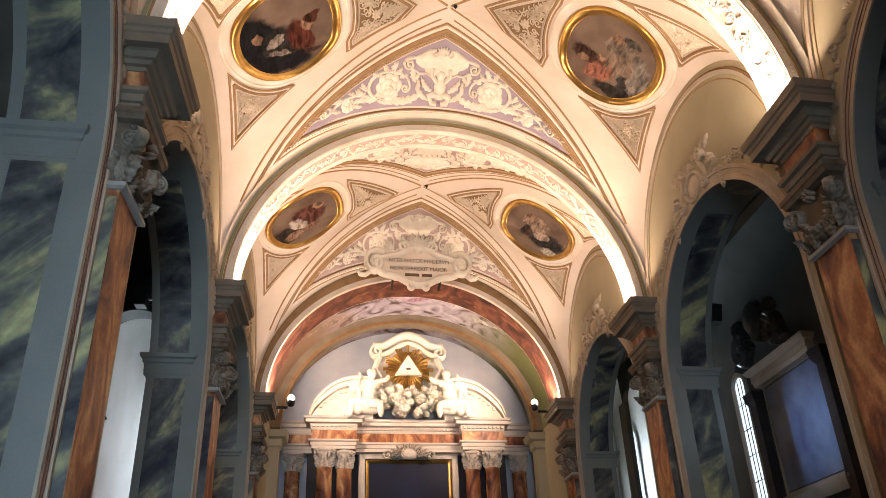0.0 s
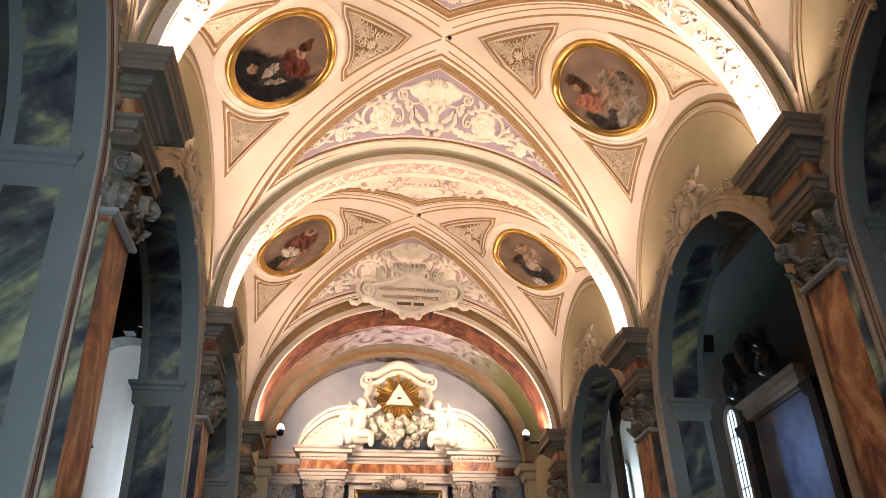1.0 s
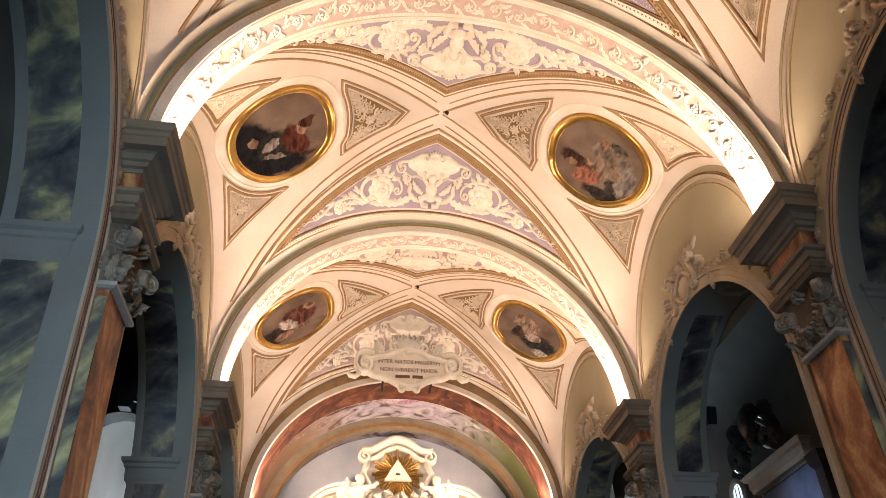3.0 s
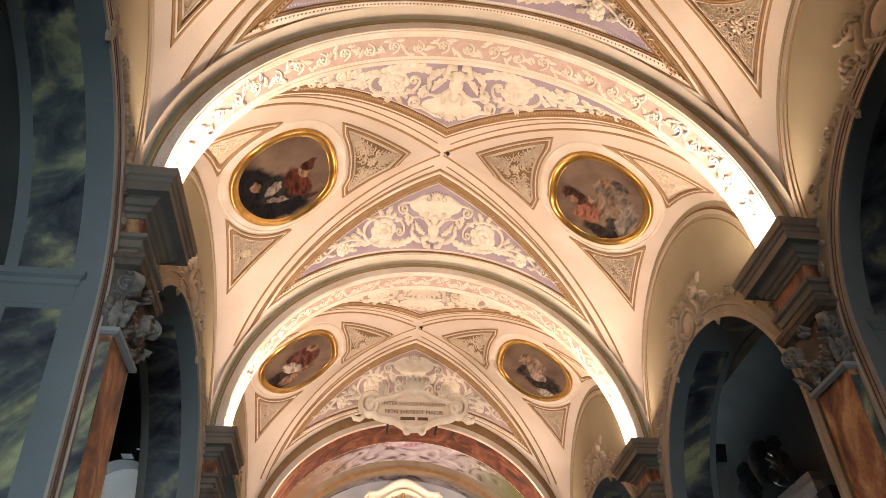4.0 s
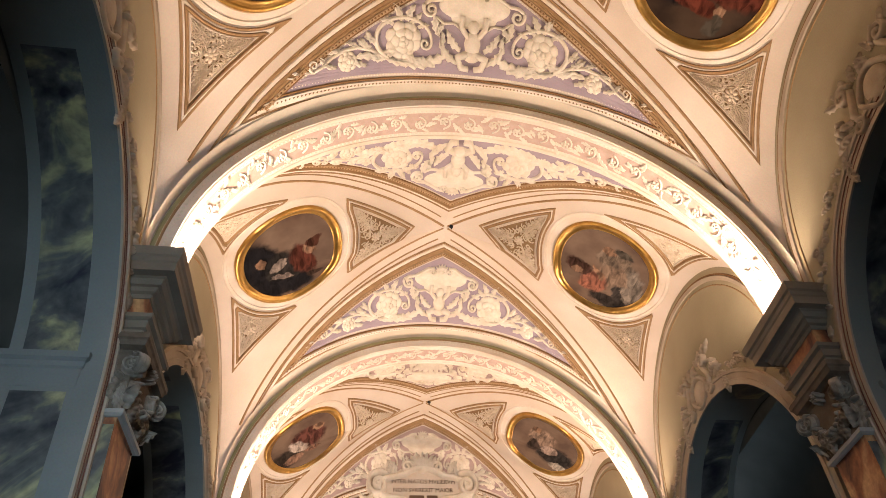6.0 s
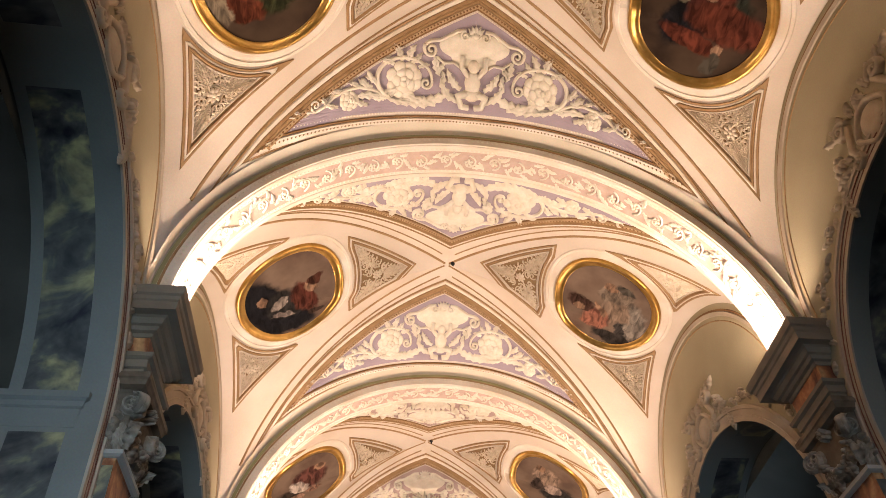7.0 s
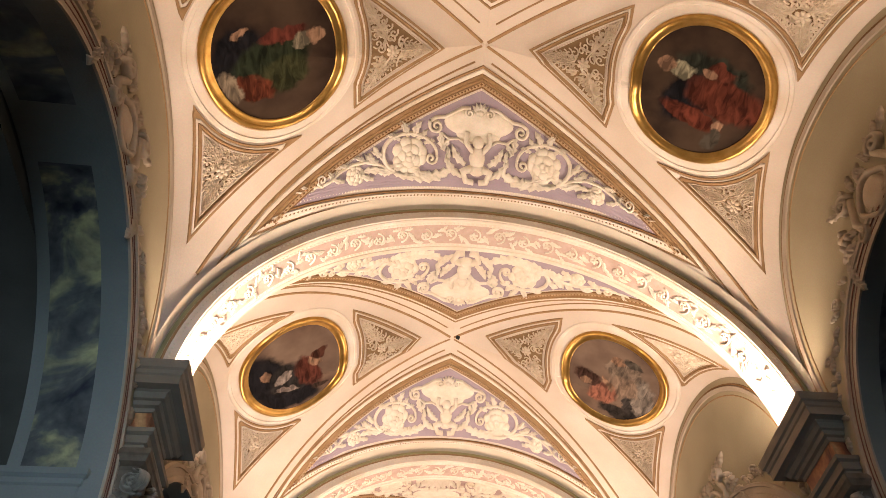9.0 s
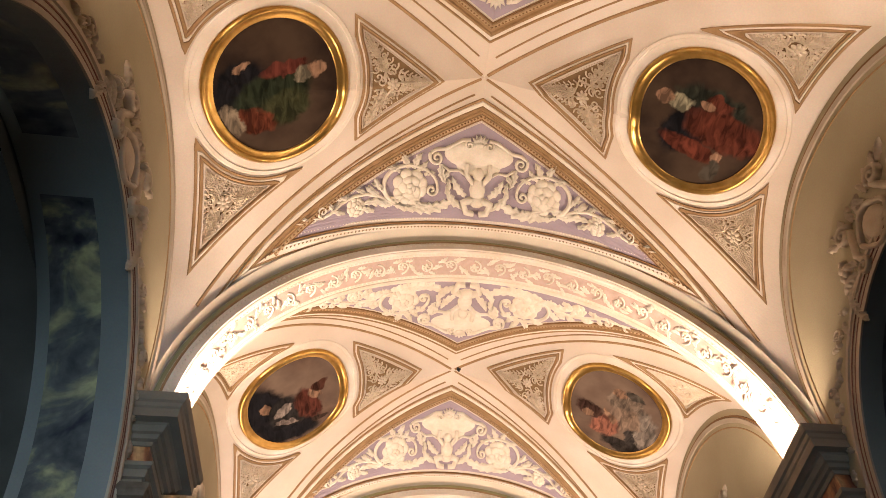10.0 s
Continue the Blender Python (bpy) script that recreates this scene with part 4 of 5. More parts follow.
# label, ground, deep ground, dabs of paint
PICTURES = {
    (1, -1): ("dark oval canvas of green and red drapery in a gilt frame", DARK_GROUND, DARK_DEEP,
              [(0.45, 0.05, 0.4, 0.5, 0.0, INK), (0.05, 0.05, 0.55, 0.3, 0.25, (0.022, 0.028, 0.014)), (-0.12, 0.30, 0.36, 0.28, 0.5, (0.042, 0.044, 0.018)), (0.33, 0.5, 0.30, 0.2, -0.3, (0.12, 0.032, 0.015)), (0.62, 0.44, 0.12, 0.26, 0.3, (0.22, 0.17, 0.11)),
               (-0.12, -0.30, 0.32, 0.11, 0.2, (0.12, 0.032, 0.02)), (-0.36, -0.2, 0.13, 0.12, 0.0, (0.26, 0.22, 0.14)), (-0.56, -0.26, 0.13, 0.12, 0.0, SKIN), (0.46, -0.34, 0.14, 0.07, 0.6, SKIN)]),
    (1, 1): ("dark oval canvas of red and brown drapery in a gilt frame", DARK_GROUND, DARK_DEEP,
             [(0.1, -0.34, 0.5, 0.26, 0.25, (0.028, 0.03, 0.02)), (-0.22, 0.16, 0.3, 0.42, 0.3, INK), (0.36, 0.04, 0.58, 0.3, 0.25, (0.105, 0.028, 0.015)), (-0.05, 0.42, 0.46, 0.15, 0.35, (0.12, 0.03, 0.016)), (0.2, -0.38, 0.2, 0.12, 0.4, (0.13, 0.036, 0.02)),
              (-0.30, -0.26, 0.17, 0.14, 0.2, (0.30, 0.27, 0.17)), (-0.56, -0.28, 0.13, 0.12, 0.0, SKIN), (0.04, -0.32, 0.11, 0.08, 0.5, SKIN), (0.33, 0.47, 0.07, 0.13, 0.2, SKIN), (0.3, 0.72, 0.12, 0.2, 0.4, (0.06, 0.05, 0.035))]),
    (2, -1): ("oval canvas of black and dark red drapery in a gilt frame", BROWN_GROUND, BROWN_DEEP,
              [(0.52, 0.1, 0.38, 0.78, 0.3, INK), (0.12, 0.72, 0.55, 0.34, -0.2, INK), (0.1, 0.2, 0.36, 0.4, 0.4, (0.03, 0.026, 0.022)), (-0.26, 0.16, 0.22, 0.44, 0.3, (0.10, 0.03, 0.018)), (-0.46, 0.62, 0.16, 0.1, 0.3, (0.05, 0.03, 0.02)),
               (-0.40, -0.12, 0.13, 0.17, 0.5, SKIN), (-0.46, -0.26, 0.16, 0.11, 0.2, (0.07, 0.026, 0.015)), (0.2, 0.12, 0.2, 0.1, 0.7, (0.36, 0.29, 0.23)), (0.16, 0.46, 0.2, 0.08, -0.4, (0.34, 0.27, 0.22)), (0.52, -0.02, 0.08, 0.12, 0.0, SKIN)]),
    (2, 1): ("oval canvas of grey and rose drapery in a gilt frame", BROWN_GROUND, BROWN_DEEP,
             [(0.50, 0.22, 0.30, 0.66, -0.3, (0.24, 0.20, 0.155)), (0.26, 0.80, 0.42, 0.2, 0.2, (0.035, 0.028, 0.022)), (0.12, -0.36, 0.34, 0.3, 0.5, (0.20, 0.15, 0.105)), (0.2, 0.05, 0.3, 0.26, 0.6, (0.26, 0.18, 0.12)), (-0.16, 0.40, 0.27, 0.3, 0.2, (0.32, 0.13, 0.08)),
              (-0.48, 0.10, 0.26, 0.17, 0.3, (0.06, 0.03, 0.02)), (-0.50, 0.18, 0.11, 0.1, 0.0, SKIN), (-0.02, -0.56, 0.12, 0.13, 0.0, SKIN), (0.22, -0.62, 0.2, 0.1, 0.3, (0.09, 0.075, 0.055)), (-0.1, 0.1, 0.2, 0.07, 0.9, SKIN), (0.34, 0.5, 0.1, 0.26, -0.2, (0.05, 0.042, 0.035))]),
    (3, -1): ("oval canvas of rose and white drapery in a gilt frame", BROWN_GROUND, BROWN_DEEP,
              [(0.5, 0.5, 0.4, 0.4, 0.4, (0.04, 0.028, 0.02)), (-0.1, -0.2, 0.4, 0.42, 0.6, (0.13, 0.05, 0.035)), (0.16, 0.1, 0.2, 0.3, 0.7, (0.55, 0.45, 0.36)), (0.3, 0.62, 0.26, 0.2, 0.3, (0.34, 0.20, 0.13)), (-0.36, -0.5, 0.13, 0.14, 0.0, SKIN), (-0.2, 0.36, 0.2, 0.16, 0.5, (0.26, 0.14, 0.09))]),
    (3, 1): ("oval canvas of brown and grey drapery in a gilt frame", BROWN_GROUND, BROWN_DEEP,
             [(0.3, 0.3, 0.5, 0.42, 0.4, (0.035, 0.03, 0.026)), (-0.1, -0.3, 0.34, 0.34, 0.3, (0.32, 0.22, 0.15)), (0.12, 0.1, 0.18, 0.22, 0.8, (0.46, 0.34, 0.26)), (0.48, 0.72, 0.26, 0.16, 0.2, (0.50, 0.44, 0.35)), (-0.3, 0.1, 0.15, 0.24, 0.2, (0.06, 0.04, 0.03)), (-0.28, -0.56, 0.12, 0.13, 0.0, SKIN)]),
}
for n in (1, 2, 3):
    great_panel(n, 1)
    great_panel(n, -1)
    west, east = {1: ((-0.1, 1.2), (-0.2, 1.19)), 2: ((-0.28, 1.27), (-0.38, 1.22)), 3: ((-0.14, 1.32), (-0.16, 1.28))}[n]
    oval_painting(n, -1, *west, PICTURES[n, -1])
    oval_painting(n, 1, *east, PICTURES[n, 1])
    # painted lines along the groins
    mid, back, front, h0, h1 = bay_of(n)
    m = web_map(n)
    grp = tagged(empty("groin_lines", label="brown lines painted along the groins", kind="structure"))
    for s in (-1, 1):
        for e in (-1, 1):
            b = front if e > 0 else back
            part("groin_line", ribbon(m, [(s * WALL * t, mid + e * (b * t + 0.0)) for t in span(0.01, 0.93, 40)], 0.028, 0.026), OCHRE_LIGHT, grp)
            part("groin_line", ribbon(m, [(s * WALL * t, mid + e * (b * t + 0.24 * b / 3)) for t in span(0.03, 0.90, 40)], 0.016, 0.018), OCHRE_LIGHT, grp)


# ---- pilasters with their imposts ----
def capital_pieces(s, y):
    """Volutes, garland and rosette of a composite capital, on the face towards the nave and the two flanks."""
    out = []
    faces = [(lambda a, b, h: (s * (4.38 - h), y + a, 6.45 + b), 0.42)]
    for e in (-1, 1):
        faces.append((lambda a, b, h, e=e: (s * (4.5 - a), y + e * (0.42 + h), 6.45 + b), 0.12))
    for m, half in faces:
        big = half > 0.3
        for k in (-1, 1) if big else (1,):
            out.append(("volute", join(dome(m, k * half * 0.92, 0.57, 0.135, 0.135, 0.05, 0, 16), ribbon(m, spiral(k * half * 0.92, 0.57, 0.135, math.pi / 2, 2.0, -k, 40, 0.2), 0.017, 0.12), dome(m, k * half * 0.92, 0.57, 0.03, 0.03, 0.14, n=8))))
            out.append(("bell_leaf", leaf(m, k * half * 0.45, 0.0, 1.57, 0.3, 0.085, 0.09, 0, 4)))
            out.append(("volute_leaf", leaf(m, k * half * 0.72, 0.12, 1.57 + k * 0.25, 0.24, 0.06, 0.09, -k * 0.6, 3)))
        if big:
            for i in range(11):
                t = -1 + 0.2 * i
                a, c, r = 0.3 * t, 0.2 + 0.22 * t * t, 0.062 - 0.022 * abs(t)
                out.append(("garland_fruit", dome(m, a, c, r, r * 0.9, 0.13 + 0.03 * math.cos(5 * t), i, 8)))
                out.append(("garland_leaf", leaf(m, a, c, -1.57 + t + 0.6 * math.sin(7 * i), 0.17, 0.05, 0.08, 0.6, 3)))
            out.append(("abacus_flower", rosette(m, 0, 0.72, 0.1, 0.16, 6)))
        else:
            for i in range(4):
                out.append(("garland_fruit", dome(m, -0.06 + 0.02 * i, 0.18 + 0.08 * i, 0.06, 0.05, 0.12, i, 8)))
    # the corner volutes stand out on the diagonal
    r = math.sqrt(0.5)
    for e in (-1, 1):
        d = lambda a, b, h, e=e: (s * (4.4 - r * a + r * (h - 0.05)), y + e * (0.4 + r * a + r * (h - 0.05)), 6.45 + b)
        for side in (1, -1):
            w = lambda a, b, h, d=d, side=side: d(a, b, 0.05 + side * h)
            out.append(("corner_volute", join(dome(w, 0.14, 0.56, 0.125, 0.125, 0.035, 0, 16), ribbon(w, spiral(0.14, 0.56, 0.125, math.pi / 2, 1.9, -1, 36, 0.2), 0.017, 0.075), dome(w, 0.14, 0.56, 0.028, 0.028, 0.09, n=8))))
        out.append(("corner_leaf", leaf(d, 0.0, 0.05, 1.2, 0.3, 0.07, 0.1, -0.8, 3)))
    return out


def pilaster(s, n):
    y = ARCHES[n]
    th = empty("pilaster", label="red-brown marble pilaster with grey composite capital and stepped cornice", category="pilaster", group="nave pilasters")
    lo, hi = sorted((s * 4.4, s * (WALL + 0.02)))
    blk = lambda z0, steps: moulded(lo, y - 0.42, hi, y + 0.42, z0, steps)
    part("base", blk(0, [(0, 0.14), (0.3, 0.14), (0.02, 0.1), (0.1, 0.12), (0.08, 0.03), (0.05, 0.01)]), STONE, th)
    part("shaft", blk(0.5, [(0, 0), (0.06, -0.035), (5.8, -0.035), (0.06, 0)]), RED, th, "red-brown veined marble shaft")
    part("astragal", blk(6.38, [(0, 0.01), (0.02, 0.045), (0.05, 0.045), (0.02, 0.01)]), STONE, th)
    # bell darker than its carving: shade of the recesses is in the colour
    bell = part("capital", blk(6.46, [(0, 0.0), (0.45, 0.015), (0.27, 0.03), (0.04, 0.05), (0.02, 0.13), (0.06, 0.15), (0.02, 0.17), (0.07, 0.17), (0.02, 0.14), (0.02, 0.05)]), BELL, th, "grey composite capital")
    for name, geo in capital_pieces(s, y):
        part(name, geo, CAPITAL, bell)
    part("architrave", blk(7.43, [(0, 0.04), (0.09, 0.04), (0.01, 0.075), (0.1, 0.08), (0.02, 0.13), (0.05, 0.14)]), CORNICE, th)
    part("frieze", blk(7.70, [(0, 0.02), (0.3, 0.02)]), RED, th, "red-brown marble frieze")
    part("cornice", blk(8.0, [(0, 0.04), (0.05, 0.05), (0.01, 0.1), (0.05, 0.12), (0.01, 0.16), (0.07, 0.19), (0.02, 0.22), (0.0, 0.33), (0.12, 0.33), (0.02, 0.35), (0.05, 0.36), (0.02, 0.39), (0.11, 0.41)]), CORNICE, th, "stepped grey stone cornice")
    for e in (-1, 1):
        ya, yb = sorted((y + e * 0.38, y + e * 0.39))
        part("flank_panel", box(lo + 0.05, ya, 0.75, hi - 0.045, yb, 6.30), GREEN, th, "grey green painted marble flank")
    return th


for n in range(0, 5):
    for s in (-1, 1):
        pilaster(s, n)


# ---- stucco over the arcade arches ----
def arch_ornament(s, n):
    mid = arc_mid(n)
    top = ARC_Z + ARC_R
    m = lambda a, b, h: (s * (WALL - 0.85 * h), mid + a, top + 0.82 * b)
    th = empty("arch_ornament", label="cream stucco cartouche with scrolls and leaves over the arch", category="stucco ornament", group="stucco over the arches")
    part("shield", join(dome(m, 0, 0.42, 0.26, 0.3, 0.09, 0, 18), ribbon(m, [(0.32 * math.cos(t) * (1 + 0.12 * math.cos(4 * t)), 0.42 + 0.36 * math.sin(t)) for t in span(0, 2 * math.pi, 40)], 0.045, 0.1)), WARMSTUCCO, th)
    for k in (-1, 1):
        S = lambda a, b, h, k=k: m(k * a, b, h)
        add = lambda name, geo: part(name, geo, WARMSTUCCO, th)
        add("upper_scroll", ribbon(S, spiral(0.5, 0.88, 0.17, math.pi, 1.6, -1, 26), 0.045, 0.14))
        add("lower_scroll", ribbon(S, spiral(0.52, 0.14, 0.14, math.pi / 2, 1.5, 1, 24), 0.04, 0.13))
        add("band", ribbon(S, [(0.42, 0.15), (0.55, 0.45), (0.38, 0.85)], 0.06, 0.1))
        for i in range(7):
            add("fruit", dome(S, 0.85 + 0.12 * math.cos(2.4 * i) * (i / 6), 0.5 + 0.14 * math.sin(2.4 * i) * (i / 6), 0.075, 0.07, 0.13, i, 8))
        for i in range(5):
            add("leaf", leaf(S, 0.62 + 0.1 * i, 0.38 - 0.1 * i, 0.9 - 0.5 * i, 0.4, 0.085, 0.08, -0.8, 4))
            add("leaf", leaf(S, 0.1 + 0.14 * i, 0.85 + 0.03 * i, 2.0 - 0.4 * i, 0.32, 0.07, 0.08, 0.5, 3))
        rnd = random.Random(5 * n + k + 9)
        for i in range(15):
            t = 0.42 + 0.055 * i
            r = ARC_R + 0.42 + 0.06 * math.sin(3 * i)
            a, b = r * math.sin(t), r * math.cos(t) - ARC_R
            add("garland_leaf", leaf(S, a, b, -t + rnd.uniform(-0.9, 0.9), rnd.uniform(0.18, 0.3), 0.055, 0.06, rnd.uniform(-1, 1), 3))
            if i % 3 == 0:
                add("garland_fruit", dome(S, a, b, 0.06, 0.055, 0.08, 0, 8))
            if i % 5 == 2:
                add("garland_curl", ribbon(S, spiral(a + 0.06, b + 0.05, 0.1, 0, 1.3, 1, 18), 0.022, 0.07))
    return th


for n in (1, 2, 3):
    for s in (-1, 1):
        arch_ornament(s, n)

# ---- aisles ----
for s, side in ((-1, "west"), (1, "east")):
    lo, hi = sorted((s * AISLE, s * (AISLE + 0.4)))
    # one plaster throughout; up to ya SHADE puts the aisle's darkness into the colour
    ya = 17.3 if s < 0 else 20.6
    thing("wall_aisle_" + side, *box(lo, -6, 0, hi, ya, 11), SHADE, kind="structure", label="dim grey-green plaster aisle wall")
    thing("wall_aisle_" + side, *box(lo, ya, 0, hi, 27.6, 11), WHITE, kind="structure", label="white plaster aisle wall")
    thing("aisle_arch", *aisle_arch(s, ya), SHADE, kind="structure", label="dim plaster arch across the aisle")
    ca = s * (WALL + THICK + AISLE) / 2
    half = (AISLE - WALL - THICK) / 2
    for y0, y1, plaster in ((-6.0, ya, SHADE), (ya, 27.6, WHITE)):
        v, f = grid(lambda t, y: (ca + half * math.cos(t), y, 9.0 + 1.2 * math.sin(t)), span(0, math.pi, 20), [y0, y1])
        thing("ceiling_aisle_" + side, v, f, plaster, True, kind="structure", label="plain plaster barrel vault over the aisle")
thing("wall_facade", *box(-AISLE - 0.4, -6.4, 0, AISLE + 0.4, -6, 14.5), OLIVE, kind="structure", label="plain plaster wall of the church front")
thing("roof_slab", *box(-5.4, -6, 14.2, 5.4, 28, 14.5), OLIVE, kind="structure", label="plain slab over the vaults")


# altar against the outer wall of the aisle
def aisle_altar():
    th = empty("aisle_altar", label="grey stone aisle altar with large blue painting and broken pediment", category="altar")
    x = AISLE
    part("altar_block", moulded(x - 0.9, 13.3, x, 16.0, 0, [(0, 0), (1.0, 0), (0.05, 0.08), (0.1, 0.08)]), STONE, th)
    for y in (13.5, 16.45):
        part("side_pilaster", moulded(x - 0.22, y - 0.14, x, y + 0.14, 1.2, [(0, 0.05), (0.2, 0), (5.3, 0), (0.1, 0.06), (0.2, 0.1)]), DARKSTONE, th)
    part("sill", moulded(x - 0.24, 13.6, x, 16.2, 4.3, [(0, 0.0), (0.1, 0.04), (0.1, 0.08), (0.06, 0.08)]), STONE, th)
    part("entablature", moulded(x - 0.16, 13.9, x, 16.3, 7.08, [(0, 0.0), (0.1, 0.02), (0.02, 0.04), (0.14, 0.04), (0.03, 0.1), (0.06, 0.14), (0.04, 0.16)]), PALE_STONE, th)
    m = lambda a, b, h: (x - 0.3 - h, 15.35 + 0.85 * a, 7.47 + b)
    g = [dome(m, 0, 0.9, 0.42, 0.5, 0.25, 0, 14)]
    for k in (-1, 1):
        S = lambda a, b, h, k=k: m(k * a, b, h)
        g += [ribbon(S, spiral(0.85, 0.35, 0.4, math.pi / 2, 1.3, -1, 28), 0.09, 0.25), ribbon(S, [(1.3, 0.05), (1.0, 0.5), (0.6, 0.75)], 0.14, 0.2)]
        for i in range(5):
            g.append(leaf(S, 0.3 + 0.2 * i, 0.3 + 0.12 * i, 0.4 + 0.4 * i, 0.5, 0.13, 0.18, 0.6, 4))
    for piece in g:
        part("pediment_carving", piece, BRONZE, th, "dark carved ornament")
    return th


aisle_altar()
pic = empty("altar_painting", label="large blue-grey painting in a thin grey frame", category="painting")
fm = lambda a, b, h: (AISLE - 0.05 - h, a, b)
edge = side_line([(13.8, 4.64), (16.12, 4.64), (16.12, 7.06), (13.8, 7.06)], 2)
part("frame", moulding(fm, edge, [(0, -0.04), (0, 0.03), (0.025, 0.035), (0.04, 0.02), (0.045, 0.0)]), STONE, pic)
part("canvas", fill(fm, inset(edge, 0.07), 0.006, 4), BLUEPAINT, pic, "blue-grey painted canvas")

# windows of the aisles, and the open door in the church front
def window(fm, low, spring, half):
    w = empty("window", kind="structure", label="tall arched window letting in daylight")
    out = [(-half, low), (half, low), (half, spring)] + [(half * math.cos(t), spring + half * math.sin(t)) for t in span(0.2, math.pi - 0.2, 8)] + [(-half, spring)]
    part("window_frame", moulding(fm, out, [(-0.14, 0.0), (-0.14, 0.05), (-0.03, 0.06), (0.0, 0.02)]), STONE, w)
    part("pane", fill(fm, out, 0.012, 2), DAYLIGHT, w, "bright daylit glass")
    for k in (-0.34 * half, 0.34 * half):
        part("glazing_bar", ribbon(fm, [(k, low), (k, spring + 0.8 * half)], 0.012, 0.03), IRON, w)
    z = low + 0.6
    while z < spring + 0.1:
        part("glazing_bar", ribbon(fm, [(-half, z), (half, z)], 0.012, 0.03), IRON, w)
        z += 0.6
    return w


# the first, at 17.25, is a glowing stand-in for a daylit column by the altar
# the last one is out of view, added only to back the painting's fill
for s, y, top, half in ((1, 17.25, 7.4, 0.25), (-1, 18.3, 7.2, 0.4), (1, 25.2, 8.1, 0.4), (-1, 10.1, 7.2, 0.45)):
    window(lambda a, b, h: (s * (AISLE - h), y + a, b), 4.6, top, half)
# unseen windows, added behind the fills at the aisle ends
for s in (-1, 1):
    window(lambda a, b, h: (s * 6.5 + a, 27.0 - h, b), 4.7, 7.2, 0.6)
door = empty("door_1", kind="structure", label="open church door full of daylight")
fm = lambda a, b, h: (-1.5 + a, -6.0 + h, b)
out = side_line([(-1.1, 0.0), (1.1, 0.0), (1.1, 3.8), (-1.1, 3.8)], 2)
part("door_frame", moulding(fm, out, [(-0.25, 0.0), (-0.25, 0.08), (-0.05, 0.1), (0.0, 0.02)]), STONE, door)
part("doorway", fill(fm, out, 0.012, 2), DAYLIGHT, door, "daylight in the doorway")

# sanctuary bell on its bracket in the aisle
bell = empty("wall_bell", label="small black bell on an iron bracket", category="bell")
bx, by, bz = -7.2, 17.9, 6.7
part("bell_body", lathe(bx, by, [(0.02, bz + 0.16), (0.05, bz + 0.13), (0.06, bz + 0.02), (0.11, bz - 0.06)]), IRON, bell)
part("clapper", lathe(bx, by, [(0.012, bz), (0.012, bz - 0.1), (0.03, bz - 0.12), (0.01, bz - 0.15)], 8), IRON, bell)
part("bracket", join(box(bx - 0.5, by - 0.015, bz + 0.3, bx + 0.02, by + 0.015, bz + 0.33), box(bx - 0.02, by - 0.015, bz + 0.15, bx + 0.02, by + 0.015, bz + 0.45), box(bx - 0.2, by - 0.015, bz + 0.42, bx + 0.02, by + 0.015, bz + 0.45)), IRON, bell)


# ---- chancel ----
CA, CH = 4.3, 3.88
y = 22.6
ch = thing("chancel_arch", *ring(y - HALF, y + 1.0, CA, CH, CA + 0.16, CH + 0.16), PALE, kind="structure", label="cream and red marble chancel arch")
part("arch_face", ring(y - HALF + 0.05, y + 0.5, CA + 0.15, CH + 0.15, WALL + 0.4, CH + 0.75), OCHRE_LIGHT, ch, "ochre painted arch face")
part("marble_soffit", grid(lambda t, w: ((CA - 0.006) * math.cos(t), w, SPRING + (CH - 0.006) * math.sin(t)), span(0, math.pi, 64), [y - 0.25, y + 0.97]), DEEPRED, ch, "red-brown marble soffit")
# barrel with its painted sky
fr = thing("chancel_vault", *grid(lambda t, w: (CA * 1.03 * math.cos(t), w, SPRING + (CH + 0.12) * math.sin(t)), span(0, math.pi, 64), [23.5, 25.5, 27.0]), FRESCO, True, kind="structure", label="barrel vault painted with clouds and a green landscape")
part("end_rib", ring(25.3, 25.75, 4.12, 3.68, 4.6, 4.2), RIBPAINT, fr, "grey-brown painted end rib")
part("rib_edge", ring(25.26, 25.31, 4.1, 3.66, 4.2, 3.76), OCHRE, fr)
for s, side in ((-1, "west"), (1, "east")):
    lo, hi = sorted((s * 4.43, s * 4.8))
    thing("wall_chancel_" + side, *box(lo, 23.1, 0, hi, 27.0, SPRING + 0.1), OLIVE, kind="structure", label="olive plaster chancel wall")
    lo, hi = sorted((s * 4.12, s * 4.45))
    thing("chancel_pier", *moulded(lo, 25.3, hi, 25.8, 0, [(0, 0), (7.9, 0), (0.05, 0.06), (0.2, 0.08), (0.05, 0.2), (0.2, 0.25)]), OLIVE, kind="structure", label="olive pier under the end rib")
thing("wall_chancel_end", *box(-AISLE - 0.4, 27.0, 0, AISLE + 0.4, 27.4, 14.4), APSEPAINT, kind="structure", label="grey-blue painted wall behind the altar")

# spotlights on the chancel imposts
for s in (-1, 1):
    sp = empty("spotlight", label="small glowing spotlight on the chancel impost", category="spotlight", group="chancel spotlights")
    xx, yy, zz = s * 3.63, 22.85, 8.62
    part("lamp_head", lathe(xx, yy, [(0.05, zz - 0.16), (0.1, zz - 0.12), (0.12, zz), (0.1, zz + 0.02)], 12), IRON, sp)
    part("bulb", lathe(xx, yy, [(0.02, zz - 0.02), (0.09, zz + 0.03), (0.1, zz + 0.1), (0.06, zz + 0.17), (0.01, zz + 0.19)], 12), BULB, sp, "glowing bulb", True)
    lo, hi = sorted((s * 3.72, s * 4.45))
    part("bracket", box(lo, yy - 0.03, zz - 0.22, hi, yy + 0.03, zz - 0.16), IRON, sp)


